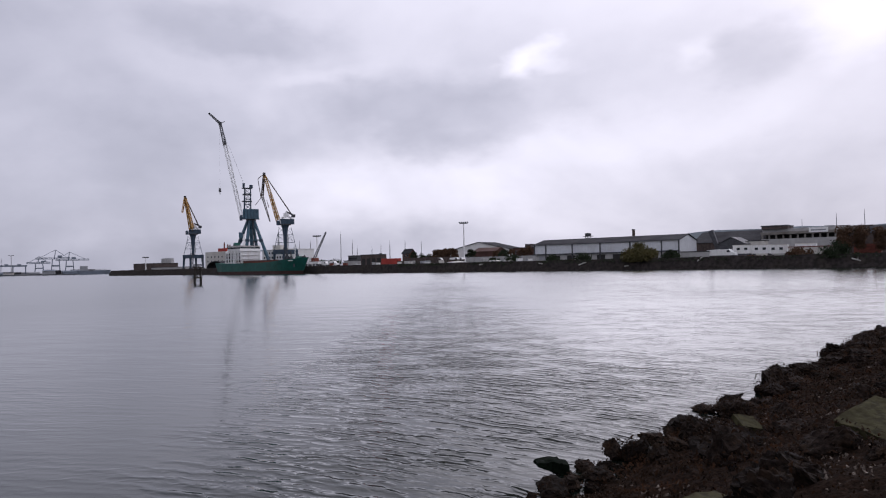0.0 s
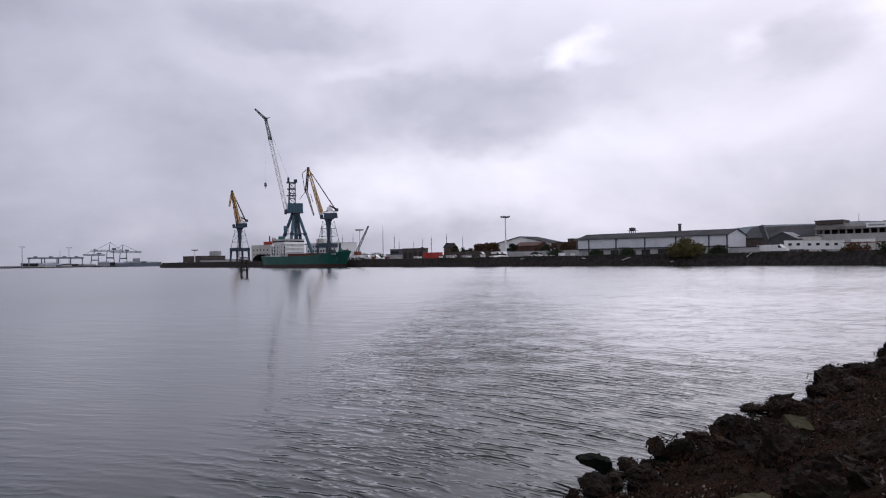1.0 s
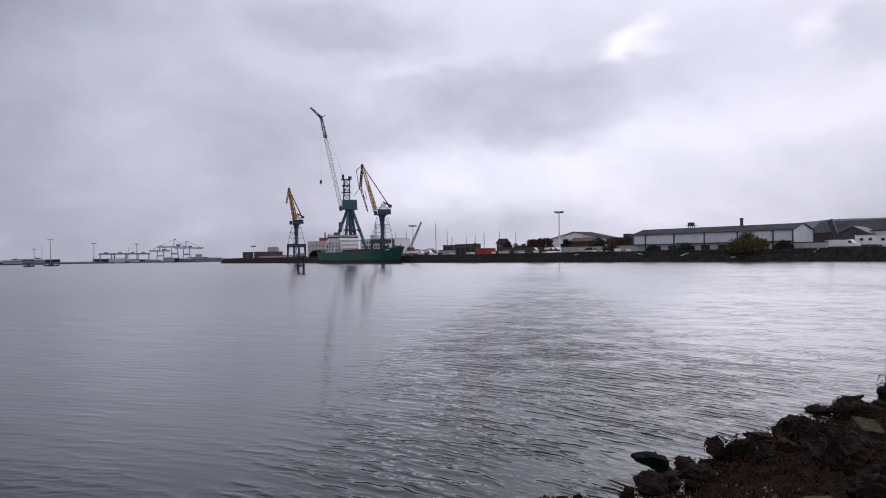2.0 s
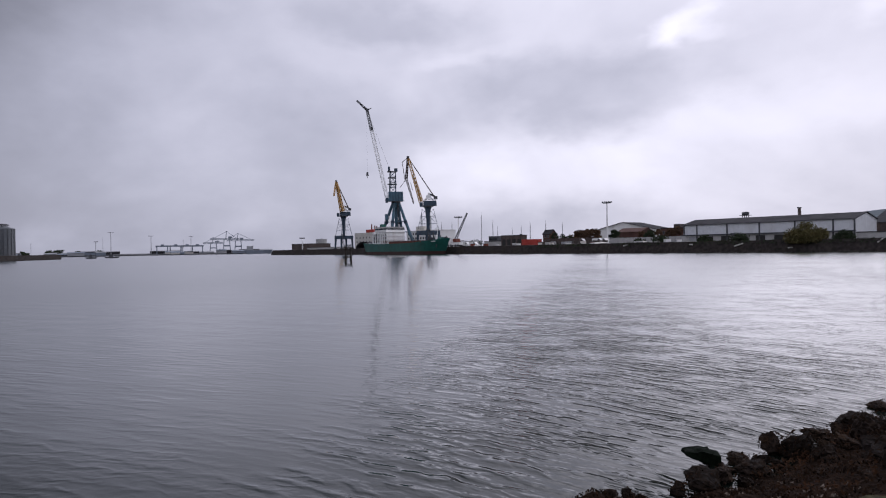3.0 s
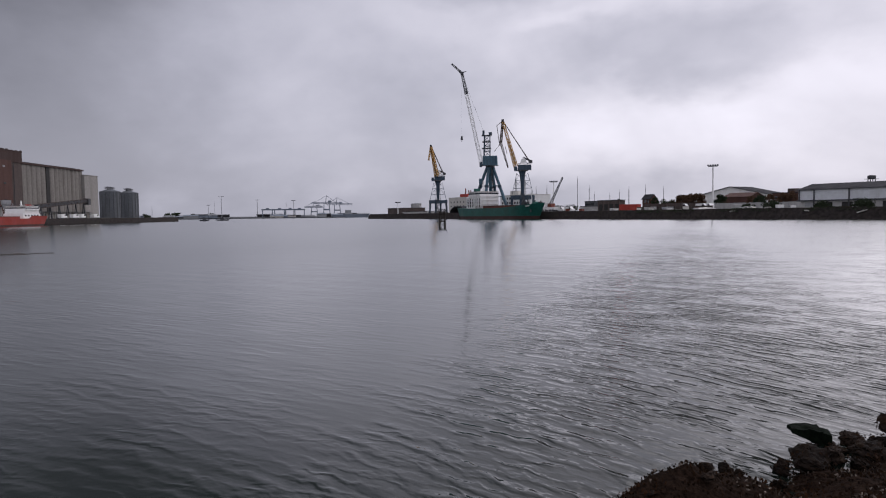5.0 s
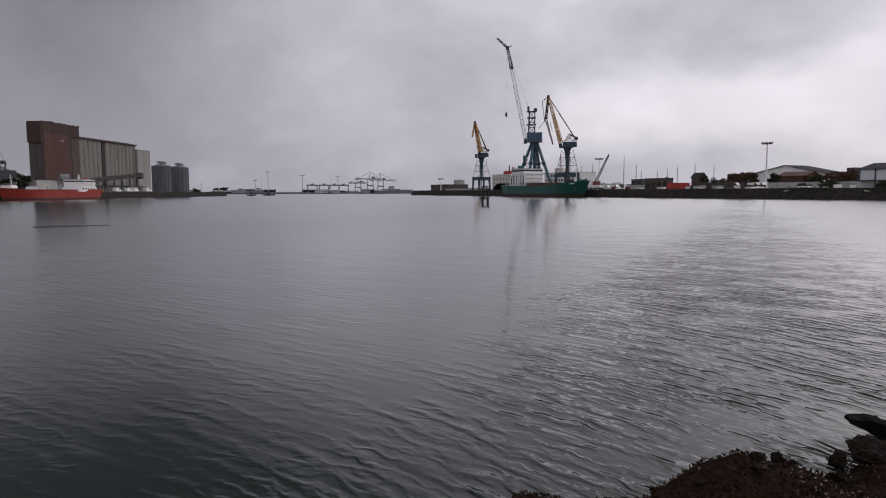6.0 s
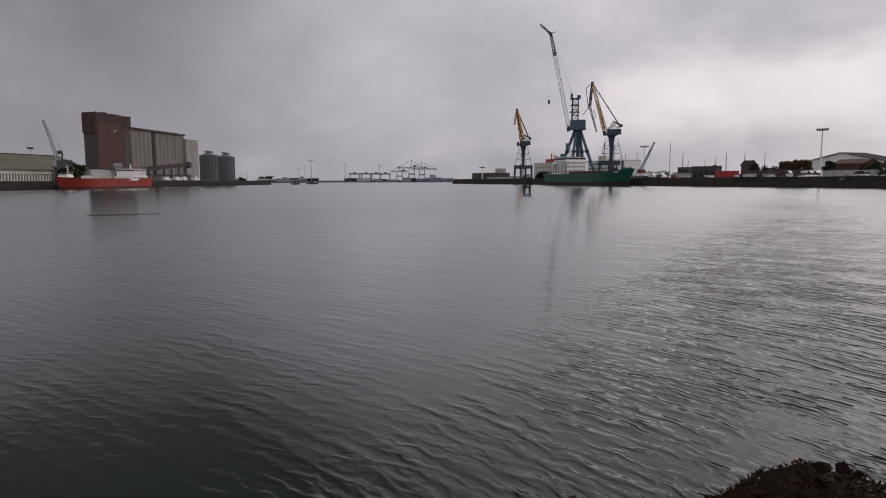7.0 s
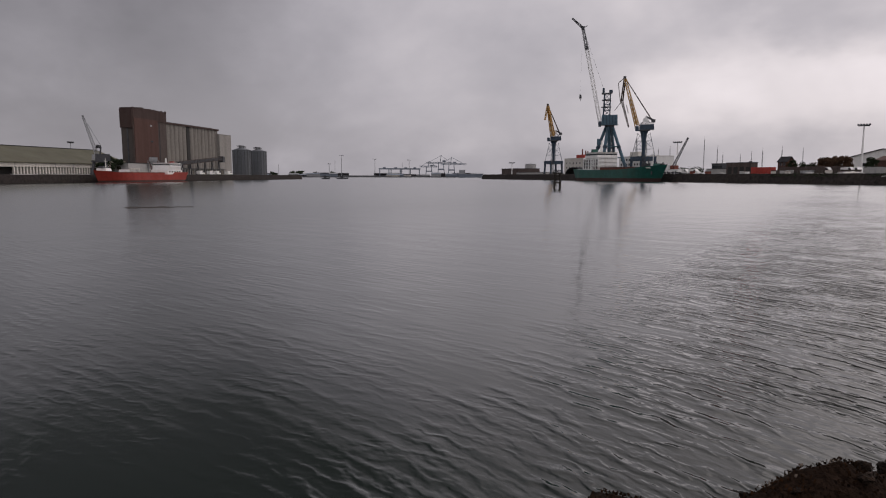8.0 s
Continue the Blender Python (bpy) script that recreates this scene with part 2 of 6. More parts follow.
def water_material():
    m = bpy.data.materials.new("river_water")
    m.use_nodes = True
    k = Nodes(m.node_tree)
    pos = k.add("ShaderNodeNewGeometry").outputs["Position"]

    # the crests swing round as the ripples run in towards the bank
    px = k.add("ShaderNodeSeparateXYZ", Vector=pos)
    turn = k.math("MINIMUM", k.math("MAXIMUM", k.math("ADD", px.outputs[0], 6.0), 0.0), 8.5)
    swing = k.math("ADD", k.math("MULTIPLY", k.math("MULTIPLY", turn, turn), 0.038), k.math("MULTIPLY", k.math("MAXIMUM", k.math("SUBTRACT", px.outputs[0], 2.5), 0.0), 0.65))
    bent = k.add("ShaderNodeCombineXYZ", X=px.outputs[0], Y=k.math("ADD", px.outputs[1], swing)).outputs[0]

    def crests(deg, across, along, pos=pos):
        """Coordinates for ripples whose crests run in the direction deg: fine across them, drawn out along them."""
        c, s = math.cos(radians(deg)), math.sin(radians(deg))
        a = k.vmath("DOT_PRODUCT", pos, (c * along, s * along, 0))
        b = k.vmath("DOT_PRODUCT", pos, (-s * across, c * across, 0))
        return k.add("ShaderNodeCombineXYZ", X=a, Y=b).outputs[0]
    patches = k.ramp(k.noise(crests(-10, 0.05, 0.018), 1.0, 3.0, 0.5), 0.35, 0.65, 0.45, 1.0)
    def train(deg, length, distortion, bend):
        """A train of ripples of that wavelength, bent and broken up."""
        n = k.t.nodes.new("ShaderNodeTexWave")
        n.wave_type, n.bands_direction, n.wave_profile = "BANDS", "Y", "SIN"
        k.t.links.new(crests(deg, 1.0, 0.8, bent), n.inputs["Vector"])
        for key, v in (("Scale", 0.314 / length), ("Distortion", distortion), ("Detail", 2.0), ("Detail Scale", bend), ("Detail Roughness", 0.5)):
            n.inputs[key].default_value = v
        return n.outputs["Fac"]
    gusts = k.ramp(k.noise(crests(-16, 0.9, 0.6), 1.0, 3.0), 0.38, 0.62, 0.12, 1.0)
    w1 = k.math("MULTIPLY", k.math("POWER", train(-11, 0.37, 5.0, 2.2), 1.8), gusts)
    w2 = k.math("MULTIPLY", k.math("POWER", train(-2, 0.24, 5.5, 3.0), 1.6), k.ramp(k.noise(crests(-25, 0.8, 0.5), 1.0, 2.0), 0.35, 0.65, 0.15, 1.0))
    w3 = k.noise(crests(-6, 9.0, 3.4, bent), 1.0, 2.0, 0.5, 0.3)
    w4 = k.noise(crests(-15, 0.9, 0.35), 1.0, 2.0, 0.5)
    h = k.math("ADD", k.math("MULTIPLY", w1, WAVE[0]), k.math("MULTIPLY", w2, WAVE[1]))
    h = k.math("ADD", h, k.math("MULTIPLY", w3, WAVE[2]))
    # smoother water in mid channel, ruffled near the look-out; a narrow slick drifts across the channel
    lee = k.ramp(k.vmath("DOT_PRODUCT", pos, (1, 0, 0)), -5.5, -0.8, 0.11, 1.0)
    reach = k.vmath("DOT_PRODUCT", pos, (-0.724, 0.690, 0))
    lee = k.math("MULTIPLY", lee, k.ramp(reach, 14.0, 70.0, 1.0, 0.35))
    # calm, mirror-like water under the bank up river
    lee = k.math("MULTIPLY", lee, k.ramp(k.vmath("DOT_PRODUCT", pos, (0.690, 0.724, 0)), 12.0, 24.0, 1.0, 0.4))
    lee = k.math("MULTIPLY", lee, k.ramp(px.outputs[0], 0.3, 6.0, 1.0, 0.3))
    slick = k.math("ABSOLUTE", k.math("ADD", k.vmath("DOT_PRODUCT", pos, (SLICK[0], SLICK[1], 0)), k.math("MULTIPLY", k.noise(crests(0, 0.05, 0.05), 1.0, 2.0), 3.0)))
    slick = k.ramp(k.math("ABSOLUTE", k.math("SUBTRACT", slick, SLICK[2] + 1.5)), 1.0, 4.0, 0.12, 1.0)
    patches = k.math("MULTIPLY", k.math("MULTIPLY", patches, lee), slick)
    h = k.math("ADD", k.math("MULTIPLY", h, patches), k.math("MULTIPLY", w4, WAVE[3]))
    # beyond the shallows an added constant tilt to the near bank mirrors brighter sky
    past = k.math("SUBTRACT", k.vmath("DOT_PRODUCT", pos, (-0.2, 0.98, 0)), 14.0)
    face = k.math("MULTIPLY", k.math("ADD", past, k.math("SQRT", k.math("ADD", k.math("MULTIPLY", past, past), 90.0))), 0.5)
    h = k.math("ADD", h, k.math("MULTIPLY", face, FAR_TILT))
    # an added coat lifts the reflection on the open channel, less under either bank
    east = k.vmath("DOT_PRODUCT", pos, (1, 0, 0))
    added_sheen = k.math("MULTIPLY", k.ramp(reach, 2.5, 11.0, 0.12, 0.56), k.math("MULTIPLY", k.ramp(east, 0.0, 22.0, 1.0, 0.2), k.ramp(east, -34.0, -6.0, 0.5, 1.0)))
    bn = k.add("ShaderNodeBump", Strength=1.0, Distance=1.0, Height=h)
    murk = k.noise(crests(0, 0.1, 0.1), 1.0, 3.0)
    c = k.mix(murk, (0.007, 0.011, 0.009), (0.011, 0.017, 0.013))
    b = k.add("ShaderNodeBsdfPrincipled", Base_Color=c, Roughness=k.ramp(reach, 7.0, 60.0, 0.04, 0.15), IOR=1.34, Coat_Weight=added_sheen, Coat_IOR=1.34, Coat_Roughness=0.11, Coat_Normal=bn.outputs[0], Normal=bn.outputs[0])
    k.add("ShaderNodeOutputMaterial", Surface=b.outputs[0])
    return m


SLICK = (-0.70, 0.714, 100.0)  # direction and distance of the slick
WAVE = (0.045, 0.028, 0.013, 0.018)  # heights of the ripples, short to long swell
# slope added to the far water's height so that it mirrors higher sky
FAR_TILT = 0.05
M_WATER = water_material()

# ---------------- building helpers ----------------
def thing(name, m, label, category, group="", kind=""):
    """An Empty at a thing's base; its parts are children."""
    e = new(name)
    e.matrix_world = m
    return tagged(e, label, category, group, kind)


def part(name, bm, material, parent=None, label="", smooth=False):
    me = bpy.data.meshes.new(name)
    bm.normal_update()
    bm.to_mesh(me)
    bm.free()
    me.materials.append(material)
    if smooth:
        me.polygons.foreach_set("use_smooth", [True] * len(me.polygons))
    ob = new(name, me)
    if parent:
        ob.parent = parent
    if label:
        ob["label"] = label
    return ob


def again(name, ob, parent, m, label=""):
    """Another part on the same mesh."""
    o = new(name, ob.data)
    o.parent = parent
    o.matrix_basis = m
    if label:
        o["label"] = label
    return o


def hexa(bm, pts):
    v = [bm.verts.new(p) for p in pts]
    for f in ((3, 2, 1, 0), (4, 5, 6, 7), (0, 1, 5, 4), (1, 2, 6, 5), (2, 3, 7, 6), (3, 0, 4, 7)):
        bm.faces.new([v[i] for i in f])
    return bm


def box(x0, x1, y0, y1, z0, z1, bm=None, taper=0.0):
    bm = bm or bmesh.new()
    t = taper
    return hexa(bm, [(x0, y0, z0), (x1, y0, z0), (x1, y1, z0), (x0, y1, z0),
                     (x0 + t, y0 + t, z1), (x1 - t, y0 + t, z1), (x1 - t, y1 - t, z1), (x0 + t, y1 - t, z1)])


def beam(a, b, w0, w1=None, bm=None, sides=4):
    """A straight member from a to b; w0, w1 its widths at the ends."""
    bm = bm or bmesh.new()
    a, b = Vector(a), Vector(b)
    w1 = w0 if w1 is None else w1
    q = (b - a).to_track_quat("Z", "X")
    rings = []
    for p, wd in ((a, w0), (b, w1)):
        r = wd / 2 * (1.414 if sides == 4 else 1)
        rings.append([bm.verts.new(p + q @ Vector((r * math.cos(2 * math.pi * (i + 0.5) / sides), r * math.sin(2 * math.pi * (i + 0.5) / sides), 0))) for i in range(sides)])
    for i in range(sides):
        j = (i + 1) % sides
        bm.faces.new((rings[0][i], rings[0][j], rings[1][j], rings[1][i]))
    bm.faces.new(rings[0][::-1])
    bm.faces.new(rings[1])
    return bm


def lattice(a, b, w0, w1, bays, chord=0.25, lace=0.12, bm=None):
    """A four-chord braced boom or tower from a to b."""
    bm = bm or bmesh.new()
    a, b = Vector(a), Vector(b)
    q = (b - a).to_track_quat("Z", "X")

    def corner(t, i):
        h = (w0 + (w1 - w0) * t) / 2
        sx, sy = ((-1, -1), (1, -1), (1, 1), (-1, 1))[i % 4]
        return a.lerp(b, t) + q @ Vector((sx * h, sy * h, 0))
    for i in range(4):
        beam(corner(0, i), corner(1, i), chord, chord, bm)
    for k in range(bays):
        t0, t1 = k / bays, (k + 1) / bays
        for i in range(4):
            beam(corner(t0, i), corner(t1, i + 1), lace, lace, bm) if (k + i) % 2 else beam(corner(t0, i + 1), corner(t1, i), lace, lace, bm)
            beam(corner(t1, i), corner(t1, i + 1), lace, lace, bm)
    return bm


def prism(profile, x0, x1, bm=None):
    """A profile of (y, z) drawn out along x."""
    bm = bm or bmesh.new()
    a = [bm.verts.new((x0, y, z)) for y, z in profile]
    b = [bm.verts.new((x1, y, z)) for y, z in profile]
    n = len(profile)
    for i in range(n):
        j = (i + 1) % n
        bm.faces.new((a[i], b[i], b[j], a[j]))
    bm.faces.new(a[::-1])
    bm.faces.new(b)
    bmesh.ops.recalc_face_normals(bm, faces=bm.faces)
    return bm


def turned(profile, n=16, bm=None, centre=(0, 0)):
    """A solid of revolution from (r, z) pairs, bottom to top."""
    bm = bm or bmesh.new()
    rings = [[bm.verts.new((centre[0] + r * math.cos(2 * math.pi * i / n), centre[1] + r * math.sin(2 * math.pi * i / n), z)) for i in range(n)] for r, z in profile]
    for k in range(len(rings) - 1):
        for i in range(n):
            j = (i + 1) % n
            bm.faces.new((rings[k][i], rings[k][j], rings[k + 1][j], rings[k + 1][i]))
    bm.faces.new(rings[0][::-1])
    bm.faces.new(rings[-1])
    return bm


# two straight quays: along them s, landwards b; "east" bank with the cranes, "west" bank with the silos
class Bank:
    def __init__(self, normal, off):
        self.n = Vector((normal[0], normal[1])).normalized()
        self.x = Vector((self.n.y, -self.n.x))
        self.off = off
        self.turn = math.degrees(math.atan2(self.x.y, self.x.x))

    def s(self, az, b):
        """Place along the bank of the spot b metres behind its edge on the bearing az from the look-out."""
        g = Vector((-math.sin(radians(az)), math.cos(radians(az))))
        return (b + self.off) / self.n.dot(g) * self.x.dot(g)

    def far(self, az, b):
        g = Vector((-math.sin(radians(az)), math.cos(radians(az))))
        return (b + self.off) / self.n.dot(g)

    def z(self, az, b, el):
        return H + self.far(az, b) * math.tan(radians(el))

    def at(self, s, b, z=0.0, turn=0.0):
        p = self.x * s + self.n * (b + self.off)
        return pose(p.x, p.y, z, 0, 0, self.turn + turn)

    def by(self, az, b, z=0.0, turn=0.0):
        return self.at(self.s(az, b), b, z, turn)

    def base(self):
        return self.at(0, 0)


EAST = Bank((0.640, 0.769), 190.0)
WEST = Bank((-0.928, -0.373), 176.0)
GE, GW = 3.4, 2.9  # heights of the yards


def out(az, dist, z=0.0, turn=0.0):
    """A spot at a distance on a bearing; its x axis runs across the line of sight."""
    v = way(az, 0) * dist
    return pose(v.x, v.y, z, 0, 0, az + turn)

# ---------------- setting: water, banks, far shore ----------------
def sheet(name, pts, z, material, label, category, thick=None):
    bm = bmesh.new()
    vs = [bm.verts.new((x, y, z)) for x, y in pts]
    f = bm.faces.new(vs)
    bm.normal_update()
    if f.normal.z < 0:
        f.normal_flip()
    return tagged(part(name, bm, material), label, category, kind="structure")


sheet("water", [(-4800, -800), (4800, -800), (4800, 4800), (-4800, 4800)], 0.0, M_WATER, "grey rippled tidal river water under cloud", "water")


def bank_ground(bank, s0, s1, ground_z, depth, toe, name, wall_name, label, wall_label):
    bm = bmesh.new()
    # yard, slightly uneven, one sheet from the quay to the horizon
    rows = [0.0, 6, 14, 30, 60, 120, 300, depth]
    cols = [s0 + (s1 - s0) * i / 60 for i in range(61)]
    g = [[bm.verts.new((s, b + 0.01, ground_z + (0.35 * noise.noise((s * 0.05, b * 0.08, 0)) if b > 0 else 0))) for s in cols] for b in rows]
    for i in range(len(rows) - 1):
        for j in range(60):
            bm.faces.new((g[i][j], g[i][j + 1], g[i + 1][j + 1], g[i + 1][j]))
    ob = part(name, bm, M_GROUND)
    ob.matrix_world = bank.base()
    tagged(ob, label, "ground", kind="structure")
    bm = bmesh.new()
    n = 240
    prof = [(-toe, -2.0), (-toe * 0.55, 0.8), (-toe * 0.2, ground_z * 0.75), (0.0, ground_z + 0.05), (0.9, ground_z + 0.05), (0.9, -2.0)]
    rings = []
    for i in range(n + 1):
        s = s0 + (s1 - s0) * i / n
        k = 0.5 * noise.noise((s * 0.11, 3, 0)) + 0.3 * noise.noise((s * 0.5, 5, 0))
        rings.append([bm.verts.new((s, y + (k if 0 < q < 4 else 0) * 0.5 * toe / 3, z + (k * 0.5 if q in (2, 3, 4) else 0))) for q, (y, z) in enumerate(prof)])
    for i in range(n):
        for q in range(len(prof) - 1):
            bm.faces.new((rings[i][q], rings[i + 1][q], rings[i + 1][q + 1], rings[i][q + 1]))
    bm.faces.new(rings[0])
    bm.faces.new(rings[-1][::-1])
    bmesh.ops.recalc_face_normals(bm, faces=bm.faces)
    ob = part(wall_name, bm, M_DARKQUAY)
    ob.matrix_world = bank.base()
    tagged(ob, wall_label, "quay wall", kind="structure")


s_tip = EAST.s(27.4, 0.0)
bank_ground(EAST, s_tip, 260.0, GE, 900.0, 2.5, "ground", "wall_east", "gravelly harbour yard with worn verges", "dark weathered quay wall above the water")
bank_ground(WEST, -120.0, WEST.s(43.4, 0.0), GW, 900.0, 1.0, "ground_west", "wall_west", "flat quayside yard of the grain terminal", "dark timber-faced quay wall")


def ridge(name, az0, az1, dist, heights, material, label, category, deep=60.0, lumps=1.0):
    """A long low form of land across the view, with an uneven top."""
    bm = bmesh.new()
    n = 120
    prev = None
    for i in range(n + 1):
        t = i / n
        az = az0 + (az1 - az0) * t
        x = t * (len(heights) - 1)
        k = min(int(x), len(heights) - 2)
        h = heights[k] + (heights[k + 1] - heights[k]) * (x - k)
        h *= 1 + 0.12 * noise.noise((az * 1.3 * lumps, dist * 0.01, 0)) + 0.06 * lumps * noise.noise((az * 6 * lumps, dist * 0.01, 4))
        g, e = way(az, 0) * dist, way(az, 0) * (dist + deep)
        ring = [bm.verts.new((g.x, g.y, -1)), bm.verts.new((g.x, g.y, h * 0.55)), bm.verts.new((e.x, e.y, h)), bm.verts.new((e.x * 1.02, e.y * 1.02, -1))]
        if prev:
            for q in range(3):
                bm.faces.new((prev[q], ring[q], ring[q + 1], prev[q + 1]))
        prev = ring
    bmesh.ops.recalc_face_normals(bm, faces=bm.faces)
    return tagged(part(name, bm, material), label, category, kind="structure")


ridge("ground_far", 49.0, 27.0, 900.0, [2.2, 3.0, 2.4, 2.8], M_FARLAND, "low grey shore of the far docks", "shore")

# ---------------- kinds of things ----------------
def rotated(bm, deg, offset=(0, 0, 0)):
    bmesh.ops.transform(bm, matrix=pose(*offset, 0, 0, deg), verts=bm.verts)
    return bm


def rows_of_windows(parent, x0, x1, nx, z0, dz, nz, w, h, y, material=None, name="window", frame_mat=None, skip=0.0, rng=None):
    """Windows on the face at y that looks to -y: a projecting frame with a pane set in it; all share two meshes."""
    fm = box(-w / 2 - 0.08, w / 2 + 0.08, -0.06, 0.05, -0.08, 0.0)
    for args in ((-w / 2 - 0.08, w / 2 + 0.08, -0.06, 0.05, h, h + 0.08), (-w / 2 - 0.08, -w / 2, -0.06, 0.05, 0, h), (w / 2, w / 2 + 0.08, -0.06, 0.05, 0, h)):
        box(*args, bm=fm)
    fob = pob = None
    for i in range(nx):
        for j in range(nz):
            if rng and rng.random() < skip:
                continue
            x = x0 + (x1 - x0) * (i + 0.5) / nx
            m = pose(x, y, z0 + dz * j)
            if fob is None:
                fob = part(name, fm, frame_mat or M_GREYSTEEL, parent)
                fob.matrix_basis = m
                pob = part("pane", box(-w / 2, w / 2, -0.02, 0.05, 0, h), material or M_GLASS, fob)
            else:
                f = again(name, fob, parent, m)
                again("pane", pob, f, Matrix())


def hall(name, bank, s0, s1, b0, b1, z0, eave, ridge, wall_mat, roof_mat, label, category="building", along=True, over=0.4, plinth=None):
    """A hall with a pitched roof; along: the ridge runs along the quay."""
    e = thing(name, bank.at((s0 + s1) / 2, b0, z0), label, category)
    L, D, h, r = (s1 - s0) / 2, b1 - b0, eave - z0, ridge - z0
    if along:
        bm = prism([(0, -0.3), (D, -0.3), (D, h), (D / 2, r - 0.05), (0, h)], -L, L)
        part("wall", bm, wall_mat, e)
        for sgn, nm in ((0, "roof"), (1, "roof")):
            y0, y1 = (-over, D / 2) if sgn == 0 else (D + over, D / 2)
            k = (r - h) / (D / 2) * over
            p = [(y0, h - k + 0.02), (y1, r + 0.02), (y1, r + 0.2), (y0, h - k + 0.2)]
            part(nm, prism(p, -L - over, L + over), roof_mat, e)
    else:
        bm = prism([(-L, -0.3), (L, -0.3), (L, h), (0, r - 0.05), (-L, h)], 0, D)
        part("wall", swap_xy(bm), wall_mat, e)
        for sgn in (-1, 1):
            k = (r - h) / L * over
            p = [(sgn * (L + over), h - k + 0.02), (0, r + 0.02), (0, r + 0.2), (sgn * (L + over), h - k + 0.2)]
            part("roof", swap_xy(prism(p, -over, D + over)), roof_mat, e)
    return e


def swap_xy(bm):
    for v in bm.verts:
        v.co = Vector((v.co.y, v.co.x, v.co.z))
    bmesh.ops.recalc_face_normals(bm, faces=bm.faces)
    return bm


def block(name, bank, s0, s1, b0, b1, z0, z1, material, label, category="building", roof_mat=None):
    """A flat-roofed building with a parapet."""
    e = thing(name, bank.at((s0 + s1) / 2, b0, z0), label, category)
    L, D, h = (s1 - s0) / 2, b1 - b0, z1 - z0
    part("wall", box(-L, L, 0, D, -0.3, h - 0.25), material, e)
    part("roof", box(-L - 0.15, L + 0.15, -0.15, D + 0.15, h - 0.25, h), roof_mat or M_ROOF, e)
    return e


def lamp_mast(m, h, head=4.0, group="yard light masts", thick=0.5, material=None):
    e = thing("light_mast", m, "tall grey steel yard light mast with a lamp ring", "light mast", group)
    part("pole", beam((0, 0, 0), (0, 0, h), thick, thick * 0.55, sides=8), material or M_GREYSTEEL, e)
    part("head_frame", box(-head / 2, head / 2, -0.25, 0.25, h - 0.5, h - 0.2), M_DKSTEEL, e)
    lamp = None
    for i in range(5):
        x = -head / 2 + head * i / 4
        mm = pose(x, 0, h - 0.2)
        if lamp is None:
            lamp = part("floodlight", box(-0.35, 0.35, -0.5, 0.3, 0, 0.55, taper=0.1), M_DKSTEEL, e)
            lamp.matrix_basis = mm
        else:
            again("floodlight", lamp, e, mm)
    return e


def thin_mast(m, h, label="slender lattice radio mast in the yard", w=0.7):
    e = thing("radio_mast", m, label, "mast", "slender masts of the yard")
    part("lattice", lattice((0, 0, 0), (0, 0, h), w * 0.6, w * 0.25, int(h / 2.2), 0.10, 0.05), M_GREYSTEEL, e)
    part("aerial", beam((0, 0, h), (0, 0, h + 2.0), 0.15, 0.08, sides=6), M_DKSTEEL, e)
    return e


def tree(name, m, h, wd, leaf, label, seed, n=1400, size=0.45, base=0.25, group="", bushy=False):
    """A tapered trunk with limbs and a loose crown of many small leaf clumps with gaps."""
    rng = random.Random(seed)
    n = int(n * 1.7) if size < 1 else n
    e = thing(name, m, label, "bush" if bushy else "tree", group)
    bm = beam((0, 0, -0.3), (0, 0, h * 0.45), wd * 0.05, wd * 0.03, sides=7)
    tips = []
    for i in range(16 if bushy else 11):
        a, r = rng.uniform(0, 6.28), wd * rng.uniform(0.2, 0.42)
        z0, z1 = h * rng.uniform(0.15, 0.45), h * rng.uniform(max(0.3, base + 0.1), 0.86)
        if bushy:
            z1 = h * rng.uniform(0.12, 0.72) * (1.15 - r / wd)
        beam((0, 0, z0), (r * math.cos(a), r * math.sin(a), z1), wd * 0.025, wd * 0.008, bm, 5)
        tips.append((r * math.cos(a), r * math.sin(a), z1, wd * rng.uniform(0.16, 0.26)))
    tips.append((0, 0, h * 0.8, wd * 0.22))
    part("trunk", bm, M_BARK, e)
    bm = bmesh.new()
    for i in range(n):
        x, y, z, r = rng.choice(tips)
        v = Vector((rng.gauss(0, 1), rng.gauss(0, 1), rng.gauss(0, 0.85)))
        v = v.normalized() * r * (rng.random() ** 0.45)
        c = Vector((x, y, z)) + v
        if c.z < h * base * 0.5 - 0.2 or c.z > h:
            continue
        s = size * rng.uniform(0.5, 1.3)
        q = Euler((rng.uniform(0, 6.28), rng.uniform(0, 6.28), rng.uniform(0, 6.28))).to_quaternion()
        vs = [bm.verts.new(c + q @ Vector(p) * s) for p in ((-0.5, -0.25, 0), (0.1, -0.45, 0.12), (0.6, 0.05, -0.05), (0.05, 0.45, 0.1))]
        bm.faces.new(vs[:3])
        bm.faces.new((vs[0], vs[2], vs[3]))
    part("crown", bm, leaf, e)
    return e


